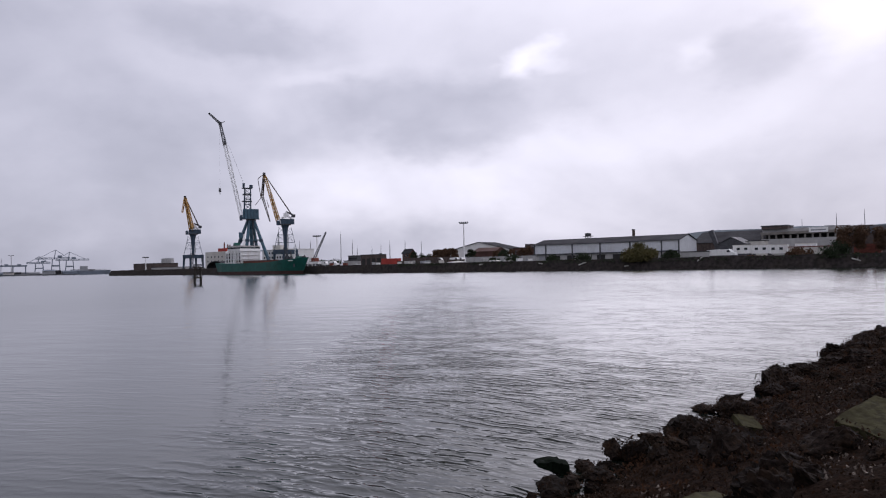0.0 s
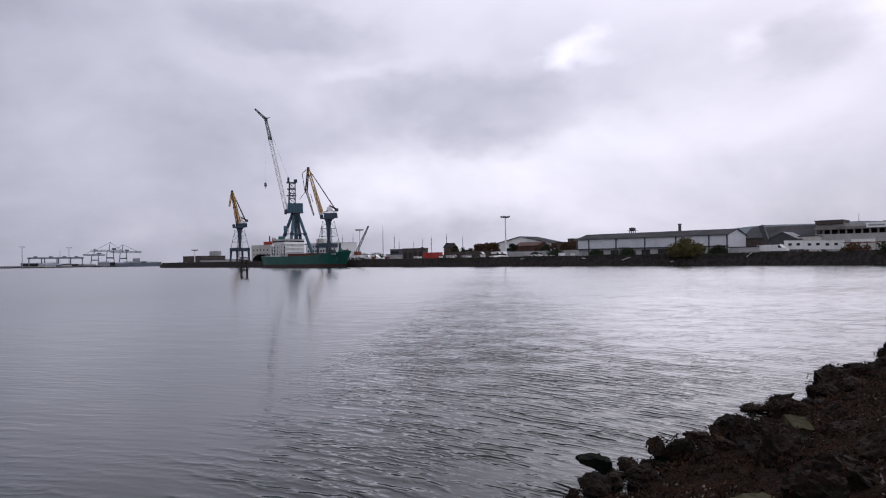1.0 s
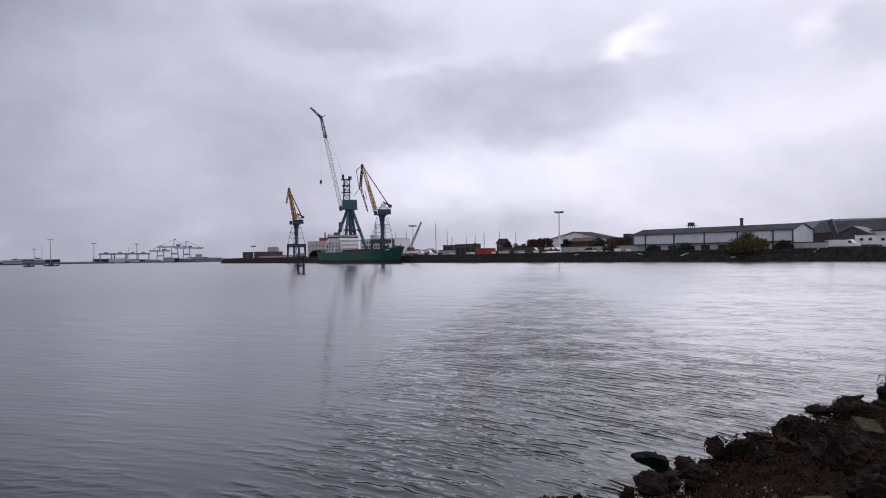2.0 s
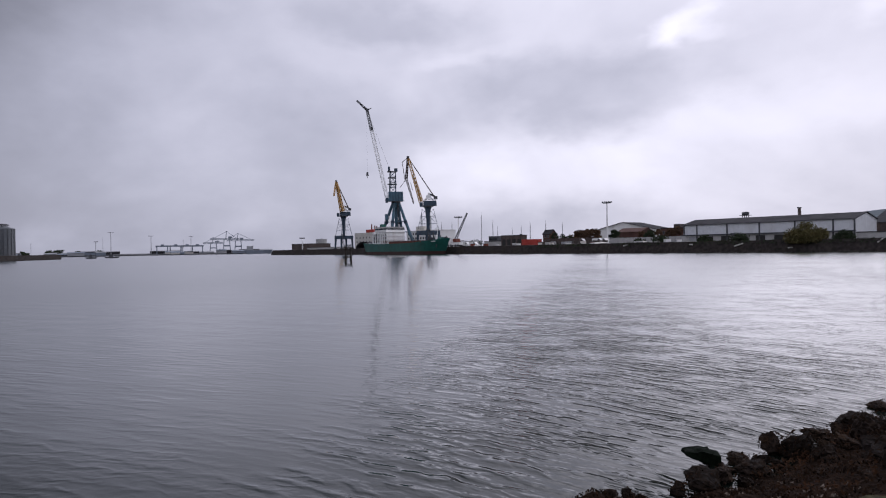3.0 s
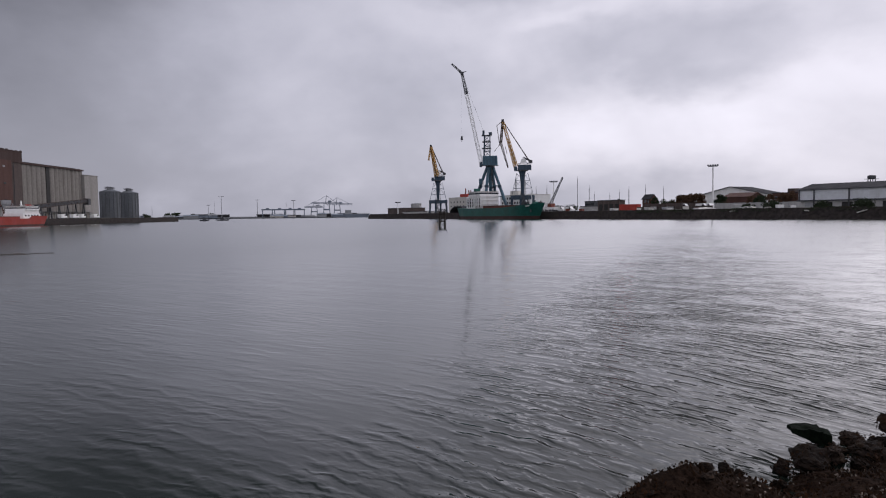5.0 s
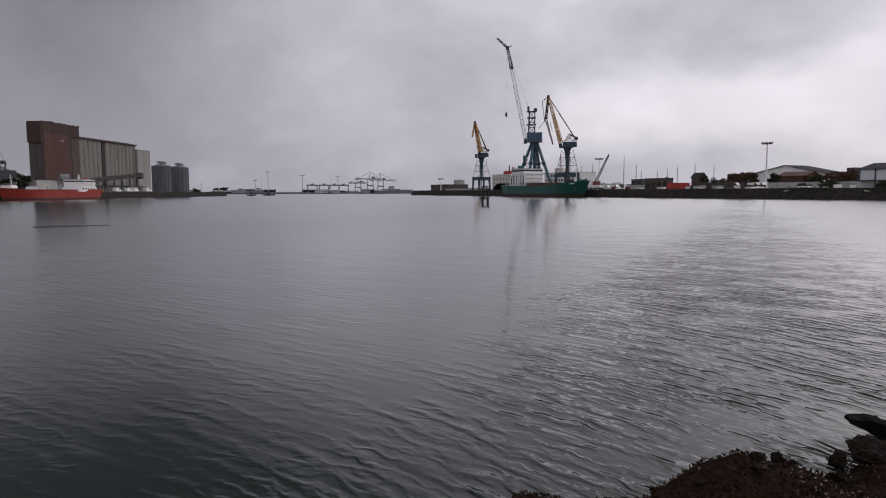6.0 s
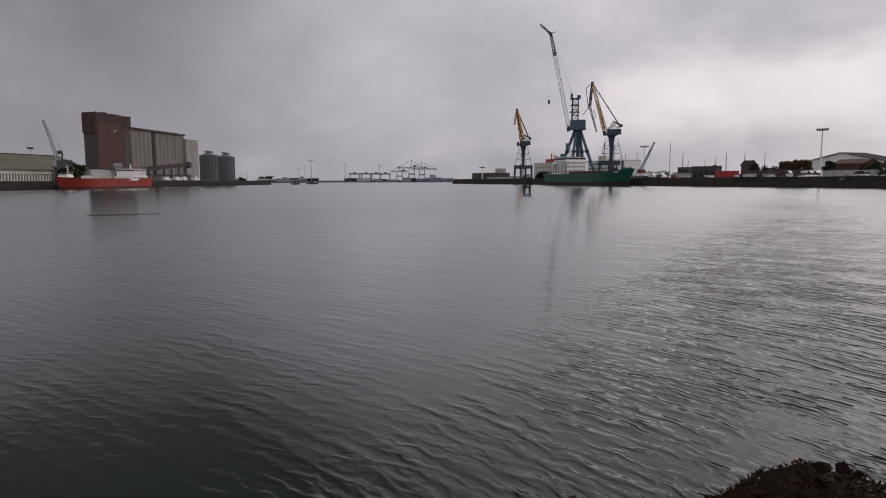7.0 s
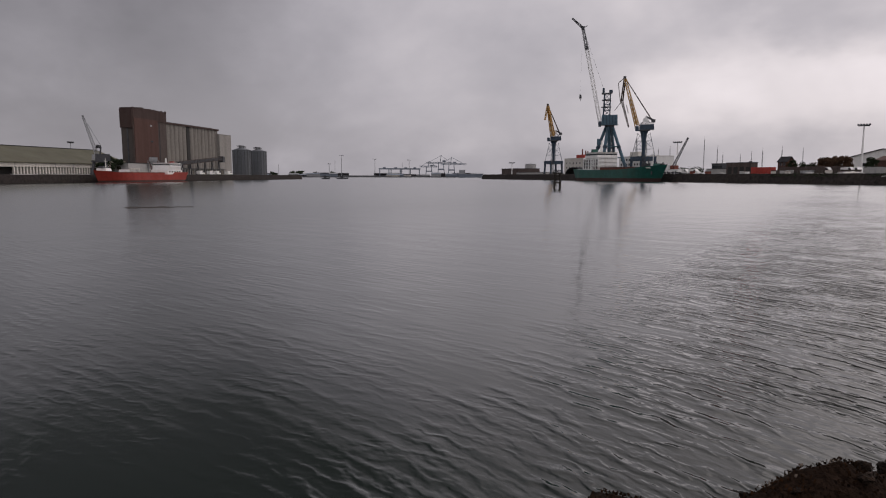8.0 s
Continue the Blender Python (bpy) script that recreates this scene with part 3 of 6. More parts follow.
def luffing_crane(az, b, tip, foot, label, tail=1.0, size=1.0):
    """A level-luffing portal crane: four-legged portal, waisted column, machine house, yellow jib, back stay, folded fly jib.
    tip and foot: (x across the view, y away, z) of the jib."""
    e = thing("portal_crane", EAST.by(az, b, GE, az - EAST.turn) @ Matrix.Diagonal((size, size, size, 1)), label, "crane", "portal cranes on the quay")
    a = EAST.turn - az
    # portal, square with the quay
    g = bmesh.new()
    for sx, sy in ((-1, -1), (1, -1), (1, 1), (-1, 1)):
        leg = beam((sx * 4.2, sy * 4.2, 0.4), (sx * 3.9, sy * 3.9, 7.4), 0.9, 1.2)
        part("leg", rotated(leg, a), M_DKBLUE, e)
        part("bogie", rotated(box(sx * 4.2 - 1.4, sx * 4.2 + 1.4, sy * 4.2 - 0.4, sy * 4.2 + 0.4, -0.1, 0.7), a), M_DKSTEEL, e)
    g = box(-4.6, 4.6, -4.5, -3.3, 6.6, 8.8)
    box(-4.6, 4.6, 3.3, 4.5, 6.6, 8.8, g)
    box(-4.5, -3.3, -3.3, 3.3, 6.6, 8.7, g)
    box(3.3, 4.5, -3.3, 3.3, 6.6, 8.7, g)
    part("portal_girder", rotated(g, a), M_DKBLUE, e)
    part("stair_tower", rotated(lattice((4.9, -3.6, 0.0), (4.9, -3.6, 9.5), 1.4, 1.4, 5, 0.16, 0.1), a), M_DKSTEEL, e)
    # slender frame of four raking legs round the waisted column
    for sx, sy in ((-1, -1), (1, -1), (1, 1), (-1, 1)):
        part("raking_leg", rotated(beam((sx * 4.0, sy * 4.0, 8.7), (sx * 2.1, sy * 2.1, 20.4), 0.2, 0.18), a), M_DKBLUE, e)
    for z, r in ((12.5, 3.4), (16.5, 2.75)):
        ring = bmesh.new()
        for i in range(4):
            p = [(-r, -r), (r, -r), (r, r), (-r, r)]
            beam((*p[i], z), (*p[(i + 1) % 4], z), 0.13, 0.13, ring)
            beam((*p[i], z), (*[q * 0.86 for q in p[(i + 1) % 4]], z + 4.0), 0.1, 0.1, ring)
        part("bracing", rotated(ring, a), M_DKBLUE, e)
    part("column", turned([(0.85, 8.6), (0.85, 12.0), (1.05, 16.0), (1.5, 20.0), (2.2, 21.6)], 14), M_DKBLUE, e)
    part("slewing_ring", turned([(3.0, 21.5), (3.0, 22.0)], 16), M_DKSTEEL, e)
    # machine house over the ring, cab forward
    part("machine_house", box(-2.4, 4.7, -2.1, 2.1, 22.0, 24.6, taper=0.12), M_DKBLUE, e)
    cab = part("cab", box(-4.3, -2.5, -2.6, -0.9, 21.4, 23.8, taper=0.1), M_DKBLUE, e)
    part("cab_window", box(-4.36, -4.2, -2.4, -1.1, 22.4, 23.4), M_GLASS, cab)
    part("railing", lattice((-2.2, -2.0, 25.2), (4.6, -2.0, 25.2), 0.5, 0.5, 6, 0.08, 0.05), M_DKSTEEL, e)
    fr = beam((-1.6, -1.2, 24.4), (0.6, -0.6, 28.6), 0.35)
    beam((-1.6, 1.2, 24.4), (0.6, 0.6, 28.6), 0.35, bm=fr)
    beam((3.2, -1.2, 24.4), (0.6, -0.6, 28.6), 0.3, bm=fr)
    beam((3.2, 1.2, 24.4), (0.6, 0.6, 28.6), 0.3, bm=fr)
    part("a_frame", fr, M_WHITE, e)
    part("winch_house", box(-0.9, 2.0, -1.2, 1.2, 26.0, 27.6, taper=0.2), M_WHITE, e)
    tipv, footv = Vector(tip), Vector(foot)
    rear = Vector((3.4, 0, 27.0))
    part("counterweight_arm", beam((0.4, 0, 28.6), (4.4, 0, 26.6), 0.7, 0.9), M_DKSTEEL, e)
    part("counterweight", box(3.2, 5.2, -1.2, 1.2, 25.6, 27.0), M_DKSTEEL, e)
    # jib: deep yellow box lattice near the foot, slender at the head
    j = lattice(footv, footv.lerp(tipv, 0.97), 2.1, 0.9, 11, 0.42, 0.22)
    part("jib", j, M_YELLOW, e)
    part("jib_plating", beam(footv.lerp(tipv, 0.02), footv.lerp(tipv, 0.6), 1.1, 0.5), M_YELLOW, e)
    part("back_stay", beam(rear, tipv, 0.55, 0.4), M_BRICKGREY, e)
    part("jib_head", turned([(0.7, tipv.z - 0.6), (0.7, tipv.z + 0.6)], 10, centre=(tipv.x, tipv.y)), M_DKSTEEL, e)
    # folded fly jib hangs from the head
    k = tail
    p1, p2 = tipv + Vector((-1.05 * k, -0.5, -11.5)), tipv + Vector((2.6 * k, -1.0, -24.6 * (0.75 if k < 1 else 1)))
    if k >= 1:
        f = lattice(tipv, p1, 0.7, 0.9, 6, 0.26, 0.14)
        lattice(p1, p2, 0.9, 0.4, 7, 0.24, 0.14, f)
        beam(tipv + Vector((-3.1, 0, -2.6)), p1 + Vector((-0.6, 0, -1.5)), 0.25, bm=f)
        beam(tipv, tipv + Vector((-3.1, 0, -2.6)), 0.3, bm=f)
        beam(p1, p1 + Vector((-3.4, 0, -4.6)), 0.25, bm=f)
        beam(p1 + Vector((2.2, 0, -2.0)), p2 + Vector((-0.4, 0, 7.0)), 0.2, bm=f)
    else:
        f = lattice(tipv, tipv + Vector((-1.6, -0.5, -9.5)), 0.8, 0.7, 6, 0.25, 0.14)
    part("fly_jib", f, M_BRICKGREY if k >= 1 else M_YELLOW, e)
    return e


def big_crane(az, b):
    """The tall crane: four raking tubes, a machine house, a stepped tower and a very long lattice jib."""
    e = thing("tower_crane", EAST.by(az, b, GE, az - EAST.turn), "tall blue dockside crane with a long pale lattice jib", "crane", "portal cranes on the quay")
    a = EAST.turn - az
    feet = [(-11.2, 2.5), (-3.6, -6.5), (10.2, -2.5), (4.2, 6.5)]
    heads = [(-1.6, 0.5), (-0.8, -1.4), (1.5, -0.6), (0.9, 1.3)]
    for (fx, fy), (hx, hy) in zip(feet, heads):
        leg = part("leg", beam((fx, fy, 0.2), (hx, hy, 26.0), 1.8, 1.6, sides=8), M_BLUE, e)
        part("collar", beam((fx + (hx - fx) * 0.55, fy + (hy - fy) * 0.55, 14.0), (fx + (hx - fx) * 0.6, fy + (hy - fy) * 0.6, 15.3), 2.2, 2.2, sides=8), M_DKBLUE, leg)
        part("bogie", box(fx - 1.6, fx + 1.6, fy - 0.6, fy + 0.6, -0.1, 0.9), M_DKSTEEL, e)
    part("king_post", beam((0.3, 0, 0.2), (0, 0, 26.0), 1.7, 2.2, sides=10), M_BLUE, e)
    part("head_casting", turned([(1.2, 22.5), (2.5, 25.8)], 12), M_BLUE, e)
    part("ladder", lattice((1.9, -2.2, 1.0), (1.0, -2.0, 25.8), 0.7, 0.7, 14, 0.12, 0.08), M_DKSTEEL, e)
    for z in (9.0, 15.0):
        br = bmesh.new()
        t = z / 26.0
        c = [Vector((fx + (hx - fx) * t, fy + (hy - fy) * t, z)) for (fx, fy), (hx, hy) in zip(feet, heads)]
        for i in range(4):
            beam(c[i], c[(i + 1) % 4], 0.45, bm=br)
        part("bracing", br, M_BLUE, e)
    part("platform_cabin", box(-6.4, -4.4, -2.0, 0.2, 16.0, 19.2), M_BLUE, e)
    part("slewing_ring", turned([(2.6, 25.6), (2.6, 26.6)], 16), M_DKSTEEL, e)
    hb = part("machine_house", box(-4.3, 4.2, -3.0, 3.0, 26.5, 31.8, taper=0.15), M_BLUE, e)
    for i in range(5):
        part("panel_rib", box(-3.4 + i * 1.6, -3.15 + i * 1.6, -3.12, -2.85, 26.7, 31.4), M_DKBLUE, hb)
    cab = part("cab", box(-5.9, -4.4, -3.4, -1.4, 25.6, 28.0, taper=0.1), M_DKBLUE, e)
    part("cab_window", box(-5.97, -5.8, -3.2, -1.6, 26.6, 27.6), M_GLASS, cab)
    part("walkway", box(-4.8, 4.8, -3.9, -3.05, 26.2, 26.4), M_DKSTEEL, e)
    part("jib_bracket", box(-5.6, -4.25, -1.9, 0.3, 26.6, 28.6, taper=0.15), M_DKBLUE, e)
    # tower over the house
    part("tower", lattice((-1.7, 0, 31.7), (-1.5, 0, 43.2), 3.4, 3.0, 4, 0.6, 0.25), M_DKBLUE, e)
    for z, wd in ((36.0, 3.0), (39.7, 2.7), (43.2, 3.0)):
        part("tower_platform", box(-1.6 - wd, -1.6 + wd * 0.75, -2.0, 2.0, z, z + 0.35), M_DKSTEEL, e)
    part("sheave_house", box(-0.7, 1.2, -1.0, 1.0, 43.5, 45.2), M_DKBLUE, e)
    part("sheave_house", box(-4.2, -3.0, -0.8, 0.8, 43.5, 46.2), M_DKBLUE, e)
    foot, head, tip = Vector((-4.9, -0.8, 27.6)), Vector((-15.2, -4.0, 77.6)), Vector((-20.8, -5.5, 82.6))
    knee = foot.lerp(head, 0.79)
    part("jib", lattice(foot, knee, 1.6, 1.5, 24, 0.17, 0.08), M_WHITE, e, "pale grey lattice jib")
    part("jib_extension", lattice(knee, head, 1.4, 0.9, 6, 0.32, 0.18), M_GREYSTEEL, e)
    part("jib_collar", beam(knee - Vector((0, 0, 0.7)), knee + Vector((-0.3, 0, 0.9)), 1.9), M_DKSTEEL, e)
    part("jib_head", beam(head - Vector((0, 0, 0.9)), head + Vector((0, 0, 0.8)), 1.6), M_DKSTEEL, e)
    f = lattice(head, tip, 0.9, 0.5, 5, 0.24, 0.14)
    beam(head, head + Vector((2.4, 0.4, 1.3)), 0.35, bm=f)
    part("fly_jib", f, M_DKSTEEL, e)
    st = beam((-3.6, 0.6, 46.0), head, 0.04)
    beam((-3.6, -0.6, 46.0), head, 0.04, bm=st)
    part("stay_rope", st, M_DKSTEEL, e)
    part("hoist_rope", beam((-15.6, -4.0, 77.0), (-15.7, -4.0, 42.6), 0.025), M_DKSTEEL, e)
    hk = part("hook_block", box(-16.4, -15.0, -4.6, -3.4, 40.8, 42.8, taper=0.25), M_DKSTEEL, e)
    part("hook", beam((-15.7, -4, 40.9), (-15.7, -4, 39.6), 0.3), M_DKSTEEL, hk)
    return e


def hull_mesh(length, beam_w, sheer, flare=1.0, rake=3.0, draft=1.2, z_split=None, top=True):
    """A ship's hull, stern at x=-length/2, bow at +length/2; sheer(t): height of the rail. z_split: (low, high) band."""
    bm = bmesh.new()
    n = 28
    lo, hi = z_split
    grid = []
    for i in range(n + 1):
        t = i / n
        full = min(1.0, 0.80 + t * 1.6) if t < 0.14 else (1.0 if t < 0.66 else max(0.0, 1 - ((t - 0.66) / 0.34) ** 2.1))
        top_full = min(1.0, 0.88 + t * 1.2) if t < 0.12 else (1.0 if t < 0.74 else max(0.03, 1 - ((t - 0.74) / 0.26) ** 2.4))
        zt = sheer(t)
        ring = []
        for k in range(7):
            q = k / 6
            z = lo + (min(hi, zt) - lo) * q if hi is not None else lo + (zt - lo) * q
            g = max(0.0, min(1.0, (z + draft) / (zt + draft)))
            half = beam_w / 2 * (full + (top_full - full) * g ** 1.5)
            x = -length / 2 + length * t
            if t > 0.66:
                x += rake * (g - 1.0) * ((t - 0.66) / 0.34)
            if t < 0.1:
                x -= 3.4 * (g - 1.0) * (1 - t / 0.1) * 0.8
            ring.append((x, half, z))
        grid.append(ring)
    left = [[bm.verts.new((x, -h, z)) for x, h, z in r] for r in grid]
    right = [[bm.verts.new((x, h, z)) for x, h, z in r] for r in grid]
    for i in range(n):
        for k in range(6):
            bm.faces.new((left[i][k], left[i + 1][k], left[i + 1][k + 1], left[i][k + 1]))
            bm.faces.new((right[i][k + 1], right[i + 1][k + 1], right[i + 1][k], right[i][k]))
    for k in range(6):
        bm.faces.new((right[0][k], left[0][k], left[0][k + 1], right[0][k + 1]))
        bm.faces.new((left[n][k], right[n][k], right[n][k + 1], left[n][k + 1]))
    if top:
        for i in range(n):
            bm.faces.new((left[i][6], left[i + 1][6], right[i + 1][6], right[i][6]))
    return bm


# ---------------- east bank: ships, cranes ----------------
s_bow, s_stern = EAST.s(11.85, -7.5), EAST.s(18.85, -7.5)
L = s_bow - s_stern
ship = thing("cargo_ship", EAST.at((s_bow + s_stern) / 2, -7.5, 0.0), "green-hulled coaster with a white aft house moored alongside the quay", "ship")


def sheer_green(t):
    return 5.5 + 0.5 * max(0.0, 1 - t / 0.2) + 2.0 * max(0.0, (t - 0.58) / 0.42) ** 1.4


part("hull", hull_mesh(L, 12.0, sheer_green, rake=5.0, z_split=(1.5, None)), M_GREEN, ship, smooth=False)
part("boot_top", hull_mesh(L - 0.1, 11.95, sheer_green, rake=5.0, z_split=(-1.0, 1.52), top=False), M_BOOT, ship, "faded reddish boot-topping")
part("hatch_coaming", box(-L * 0.20, L * 0.27, -4.3, 4.3, 5.4, 6.3), M_RUST, ship)
for i in range(7):
    part("hatch_cover", box(-L * 0.20 + i * L * 0.067 + 0.1, -L * 0.20 + (i + 1) * L * 0.067 - 0.1, -4.4, 4.4, 6.3, 6.7, taper=0.1), M_BOOT, ship)
rail = bmesh.new()
for i in range(30):
    x = -L * 0.22 + i * L * 0.5 / 29
    beam((x, -5.9, 5.5), (x, -5.9, 6.7), 0.09, bm=rail)
for z in (6.1, 6.7):
    beam((-L * 0.22, -5.9, z), (L * 0.28, -5.9, z), 0.07, bm=rail)
part("railing", rail, M_RUST, ship)
h0, h1 = EAST.s(17.95, -7.5) - (s_bow + s_stern) / 2, EAST.s(16.7, -7.5) - (s_bow + s_stern) / 2
house = part("deck_house", box(h0, h1, -5.4, 5.4, 5.3, 11.6), M_WHITE, ship)
part("bridge", box(h0 + 2.0, h1 - 0.5, -5.8, 5.8, 11.6, 14.0, taper=0.2), M_WHITE, ship)
part("bridge_roof", box(h0 + 1.7, h1 - 0.2, -6.0, 6.0, 14.0, 14.2), M_CREAM, ship)
part("bridge_window_band", box(h0 + 2.4, h1 - 0.6, -5.86, 5.86, 12.7, 13.5), M_GLASS, ship)
for col in range(6):
    x = h0 + (h1 - h0) * (col + 0.5) / 6
    bay = part("bay", box(x - 0.42, x + 0.42, -5.48, -5.2, 6.1, 10.6), M_GLASS, house)
    for z in (7.4, 9.1):
        part("transom", box(x - 0.46, x + 0.46, -5.54, -5.46, z, z + 0.22), M_WHITE, bay)
fore = bmesh.new()
for i, (x, h) in enumerate(((0.31, 2.2), (0.335, 3.6), (0.395, 2.0), (0.44, 1.6))):
    beam((L * x, -2.0 + i, 6.0), (L * x, -2.0 + i, 6.9 + h), 0.5, 0.3, fore)
    box(L * x - 0.9, L * x + 0.7, -3.0 + i, -1.6 + i, 6.4, 7.9, fore)
part("deck_gear", fore, M_DKSTEEL, ship)
for col in range(6):
    part("deck_stanchion", box(h0 + (h1 - h0) * col / 5 - 0.12, h0 + (h1 - h0) * col / 5 + 0.12, -5.75, -5.5, 5.5, 11.5), M_WHITE, ship)
for i, z in enumerate((7.6, 9.5, 11.5)):
    part("deck_edge", box(h0 - 0.5, h1 + 0.5, -5.8, 5.8, z, z + 0.12), M_WHITE, ship)
part("funnel", box(h0 + 0.2, h0 + 2.6, -1.6, 1.6, 11.6, 16.0, taper=0.3), M_GREEN, ship)
part("radar_mast", lattice(((h0 + h1) / 2 + 1, 0, 14.2), ((h0 + h1) / 2 + 1, 0, 20.0), 0.8, 0.4, 5, 0.12, 0.08), M_WHITE, ship)
part("lifeboat", turned([(0.3, 0), (1.1, 0.6), (1.2, 1.3), (0.5, 2.0)], 10, centre=(h0 + 2.0, -5.6)), M_WHITE, ship).location.z = 9.7
part("foremast", beam((L * 0.36, 0, 6), (L * 0.36, 0, 14.5), 0.45, 0.25, sides=8), M_WHITE, ship)
part("foremast_platform", box(L * 0.36 - 0.8, L * 0.36 + 0.8, -0.9, 0.9, 12.0, 12.2), M_WHITE, ship)
part("windlass", box(L * 0.40, L * 0.43, -2.2, 2.2, 6.8, 8.0, taper=0.2), M_GREEN, ship)
part("bow_marking", box(L * 0.375, L * 0.42, -4.62, -4.5, 5.9, 6.25), M_WHITE, ship)
anchor = part("anchor", beam((L * 0.425, -4.1, 3.2), (L * 0.425, -4.1, 4.6), 0.5), M_DKSTEEL, ship)

luffing_crane(13.8, 12.0, (-10.1, 0.0, 48.0), (-3.4, 0.0, 23.8), "blue portal crane with a yellow luffing jib and folded fly jib")
luffing_crane(21.3, 12.0, (-4.3, -9.0, 44.0), (-0.7, -2.4, 24.6), "blue portal crane with its yellow jib turned over the water", 0.6, 0.972)
big_crane(16.64, 12.0)

# harbour buildings behind the ship
def az_block(name, bank, az0, az1, b0, deep, z0, el, material, label, roof_mat=None, category="building"):
    s0, s1 = sorted((bank.s(az0, b0), bank.s(az1, b0)))
    return block(name, bank, s0, s1, b0, b0 + deep, z0, bank.z((az0 + az1) / 2, b0, el), material, label, category, roof_mat), s1 - s0


o, ln = az_block("harbour_office", EAST, 15.75, 13.1, 26, 14, GE, 1.62, M_WHITE, "white harbour office with dark window rows behind the crane", M_CREAM)
rows_of_windows(o, -ln / 2 + 1, ln / 2 - 1, 11, 2.2, 2.6, 3, 1.2, 1.1, -0.02)
part("roof_plant", box(-ln * 0.3, -ln * 0.05, 3, 8, 9.8, 12.4), M_CREAM, o)
part("roof_mast", lattice((ln * 0.1, 5, 9), (ln * 0.1, 5, 18), 0.9, 0.3, 5, 0.12, 0.08), M_GREYSTEEL, o)
part("roof_mast", lattice((-ln * 0.2, 5, 11), (-ln * 0.2, 5, 20), 0.9, 0.3, 5, 0.12, 0.08), M_GREYSTEEL, o)
o, ln = az_block("rendered_warehouse", EAST, 20.35, 17.9, 30, 16, GE, 1.5, M_CREAM, "cream rendered warehouse with red plant on its roof", M_CREAM)
part("roof_plant", box(-ln * 0.12, ln * 0.16, 1, 8, 10.5, 12.6), M_RED, o)
for i, (x, h) in enumerate(((-0.05, 14.6), (0.06, 13.4), (0.13, 13.0))):
    part("roof_stack", beam((x * ln, 4, 12.0), (x * ln, 4, h + 1.8), 1.0, 0.7, sides=8), M_RUST, o)
rows_of_windows(o, -ln / 2 + 1, ln / 2 - 1, 8, 4.0, 2.8, 2, 1.0, 1.0, -0.02)
# arched grey canopy in front of the warehouse
can = thing("arched_canopy", EAST.by(19.6, 16, GE), "grey arched canopy over a loading bay", "canopy")
bm = bmesh.new()
prev = None
for i in range(15):
    t = math.pi * i / 14
    ring = [bm.verts.new((r * math.cos(t), y, r * 0.45 * math.sin(t))) for r, y in ((9.0, 0), (9.6, 0), (9.6, 8), (9.0, 8))]
    if prev:
        for q in range(4):
            bm.faces.new((prev[q], ring[q], ring[(q + 1) % 4], prev[(q + 1) % 4]))
    prev = ring
bmesh.ops.recalc_face_normals(bm, faces=bm.faces)
part("canopy_shell", bm, M_ROOF, can)
o, ln = az_block("dark_warehouse", EAST, 25.8, 24.4, 40, 20, GE, 0.6, M_BRICKGREY, "low dark brick warehouse near the pier head")
o, ln = az_block("low_store", EAST, 24.5, 22.3, 30, 12, GE, 0.28, M_PALECONC, "low pale store beside the tank")
tank = thing("storage_tank", EAST.by(23.27, 60, GE), "grey cylindrical storage tank with a shallow roof", "tank")
rt = EAST.far(23.27, 60) * radians(0.46)
ht = EAST.z(23.27, 60, 0.95) - GE
part("shell", turned([(rt, 0), (rt, ht)], 28), M_PALECONC, tank)
part("roof", turned([(rt + 0.1, ht), (rt + 0.1, ht + 0.2), (0.4, ht + 1.0)], 28), M_GREYSTEEL, tank)
for i in range(10):
    a = 2 * math.pi * i / 10
    part("shell_rib", box(-0.12, 0.12, -0.12, 0.12, 0, ht), M_GREYSTEEL, tank).matrix_basis = pose(rt * math.cos(a), rt * math.sin(a), 0)

# yard to the right of the ship
def mobile_crane():
    m = EAST.by(11.4, 12, GE)
    e = thing("mobile_crane", m, "mobile crane with a raised dark lattice boom", "crane")
    k = EAST.far(11.4, 12)
    part("carrier", box(-5, 5, -1.4, 1.4, 0.9, 2.2, taper=0.1), M_WHITE, e)
    for x in (-3.8, -1.8, 2.0, 3.8):
        for y in (-1.5, 1.1):
            part("wheel", swap_xy(prism([(x + 0.62 * math.cos(i * 0.524), 0.62 + 0.62 * math.sin(i * 0.524)) for i in range(12)], y, y + 0.4)), M_DKSTEEL, e)
    part("superstructure", box(-2.0, 2.6, -1.3, 1.3, 2.2, 4.0, taper=0.15), M_RUST, e)
    part("cab", box(-2.0, -0.4, -1.6, -0.3, 2.3, 4.2, taper=0.1), M_WHITE, e)
    z = EAST.z(10.39, 12, 3.15) - GE
    wd = radians(1.1) * k
    # across the view
    a = radians(11.4 - EAST.turn)
    part("boom", lattice((0, 0, 3.2), (wd * math.cos(a), wd * math.sin(a), z), 1.1, 0.5, 12, 0.3, 0.16), M_DKSTEEL, e)
    return e


mobile_crane()
for az, b, el, hd in ((11.1, 45, 2.75, 4.2), (-1.93, 25, 3.72, 3.4), (24.9, 30, 1.1, 4.5)):
    lamp_mast(EAST.by(az, b, GE, 30), EAST.z(az, b, el) - GE, hd, thick=0.8, material=M_WHITE)
for az, b, el in ((9.03, 100, 2.9), (8.02, 70, 2.1), (4.71, 60, 1.9), (3.35, 70, 2.0), (11.67, 60, 2.15), (7.6, 110, 1.6), (6.3, 120, 1.5), (12.6, 90, 2.1), (1.9, 140, 1.9), (5.5, 150, 1.7)):
    thin_mast(EAST.by(az, b, GE), EAST.z(az, b, el) - GE)

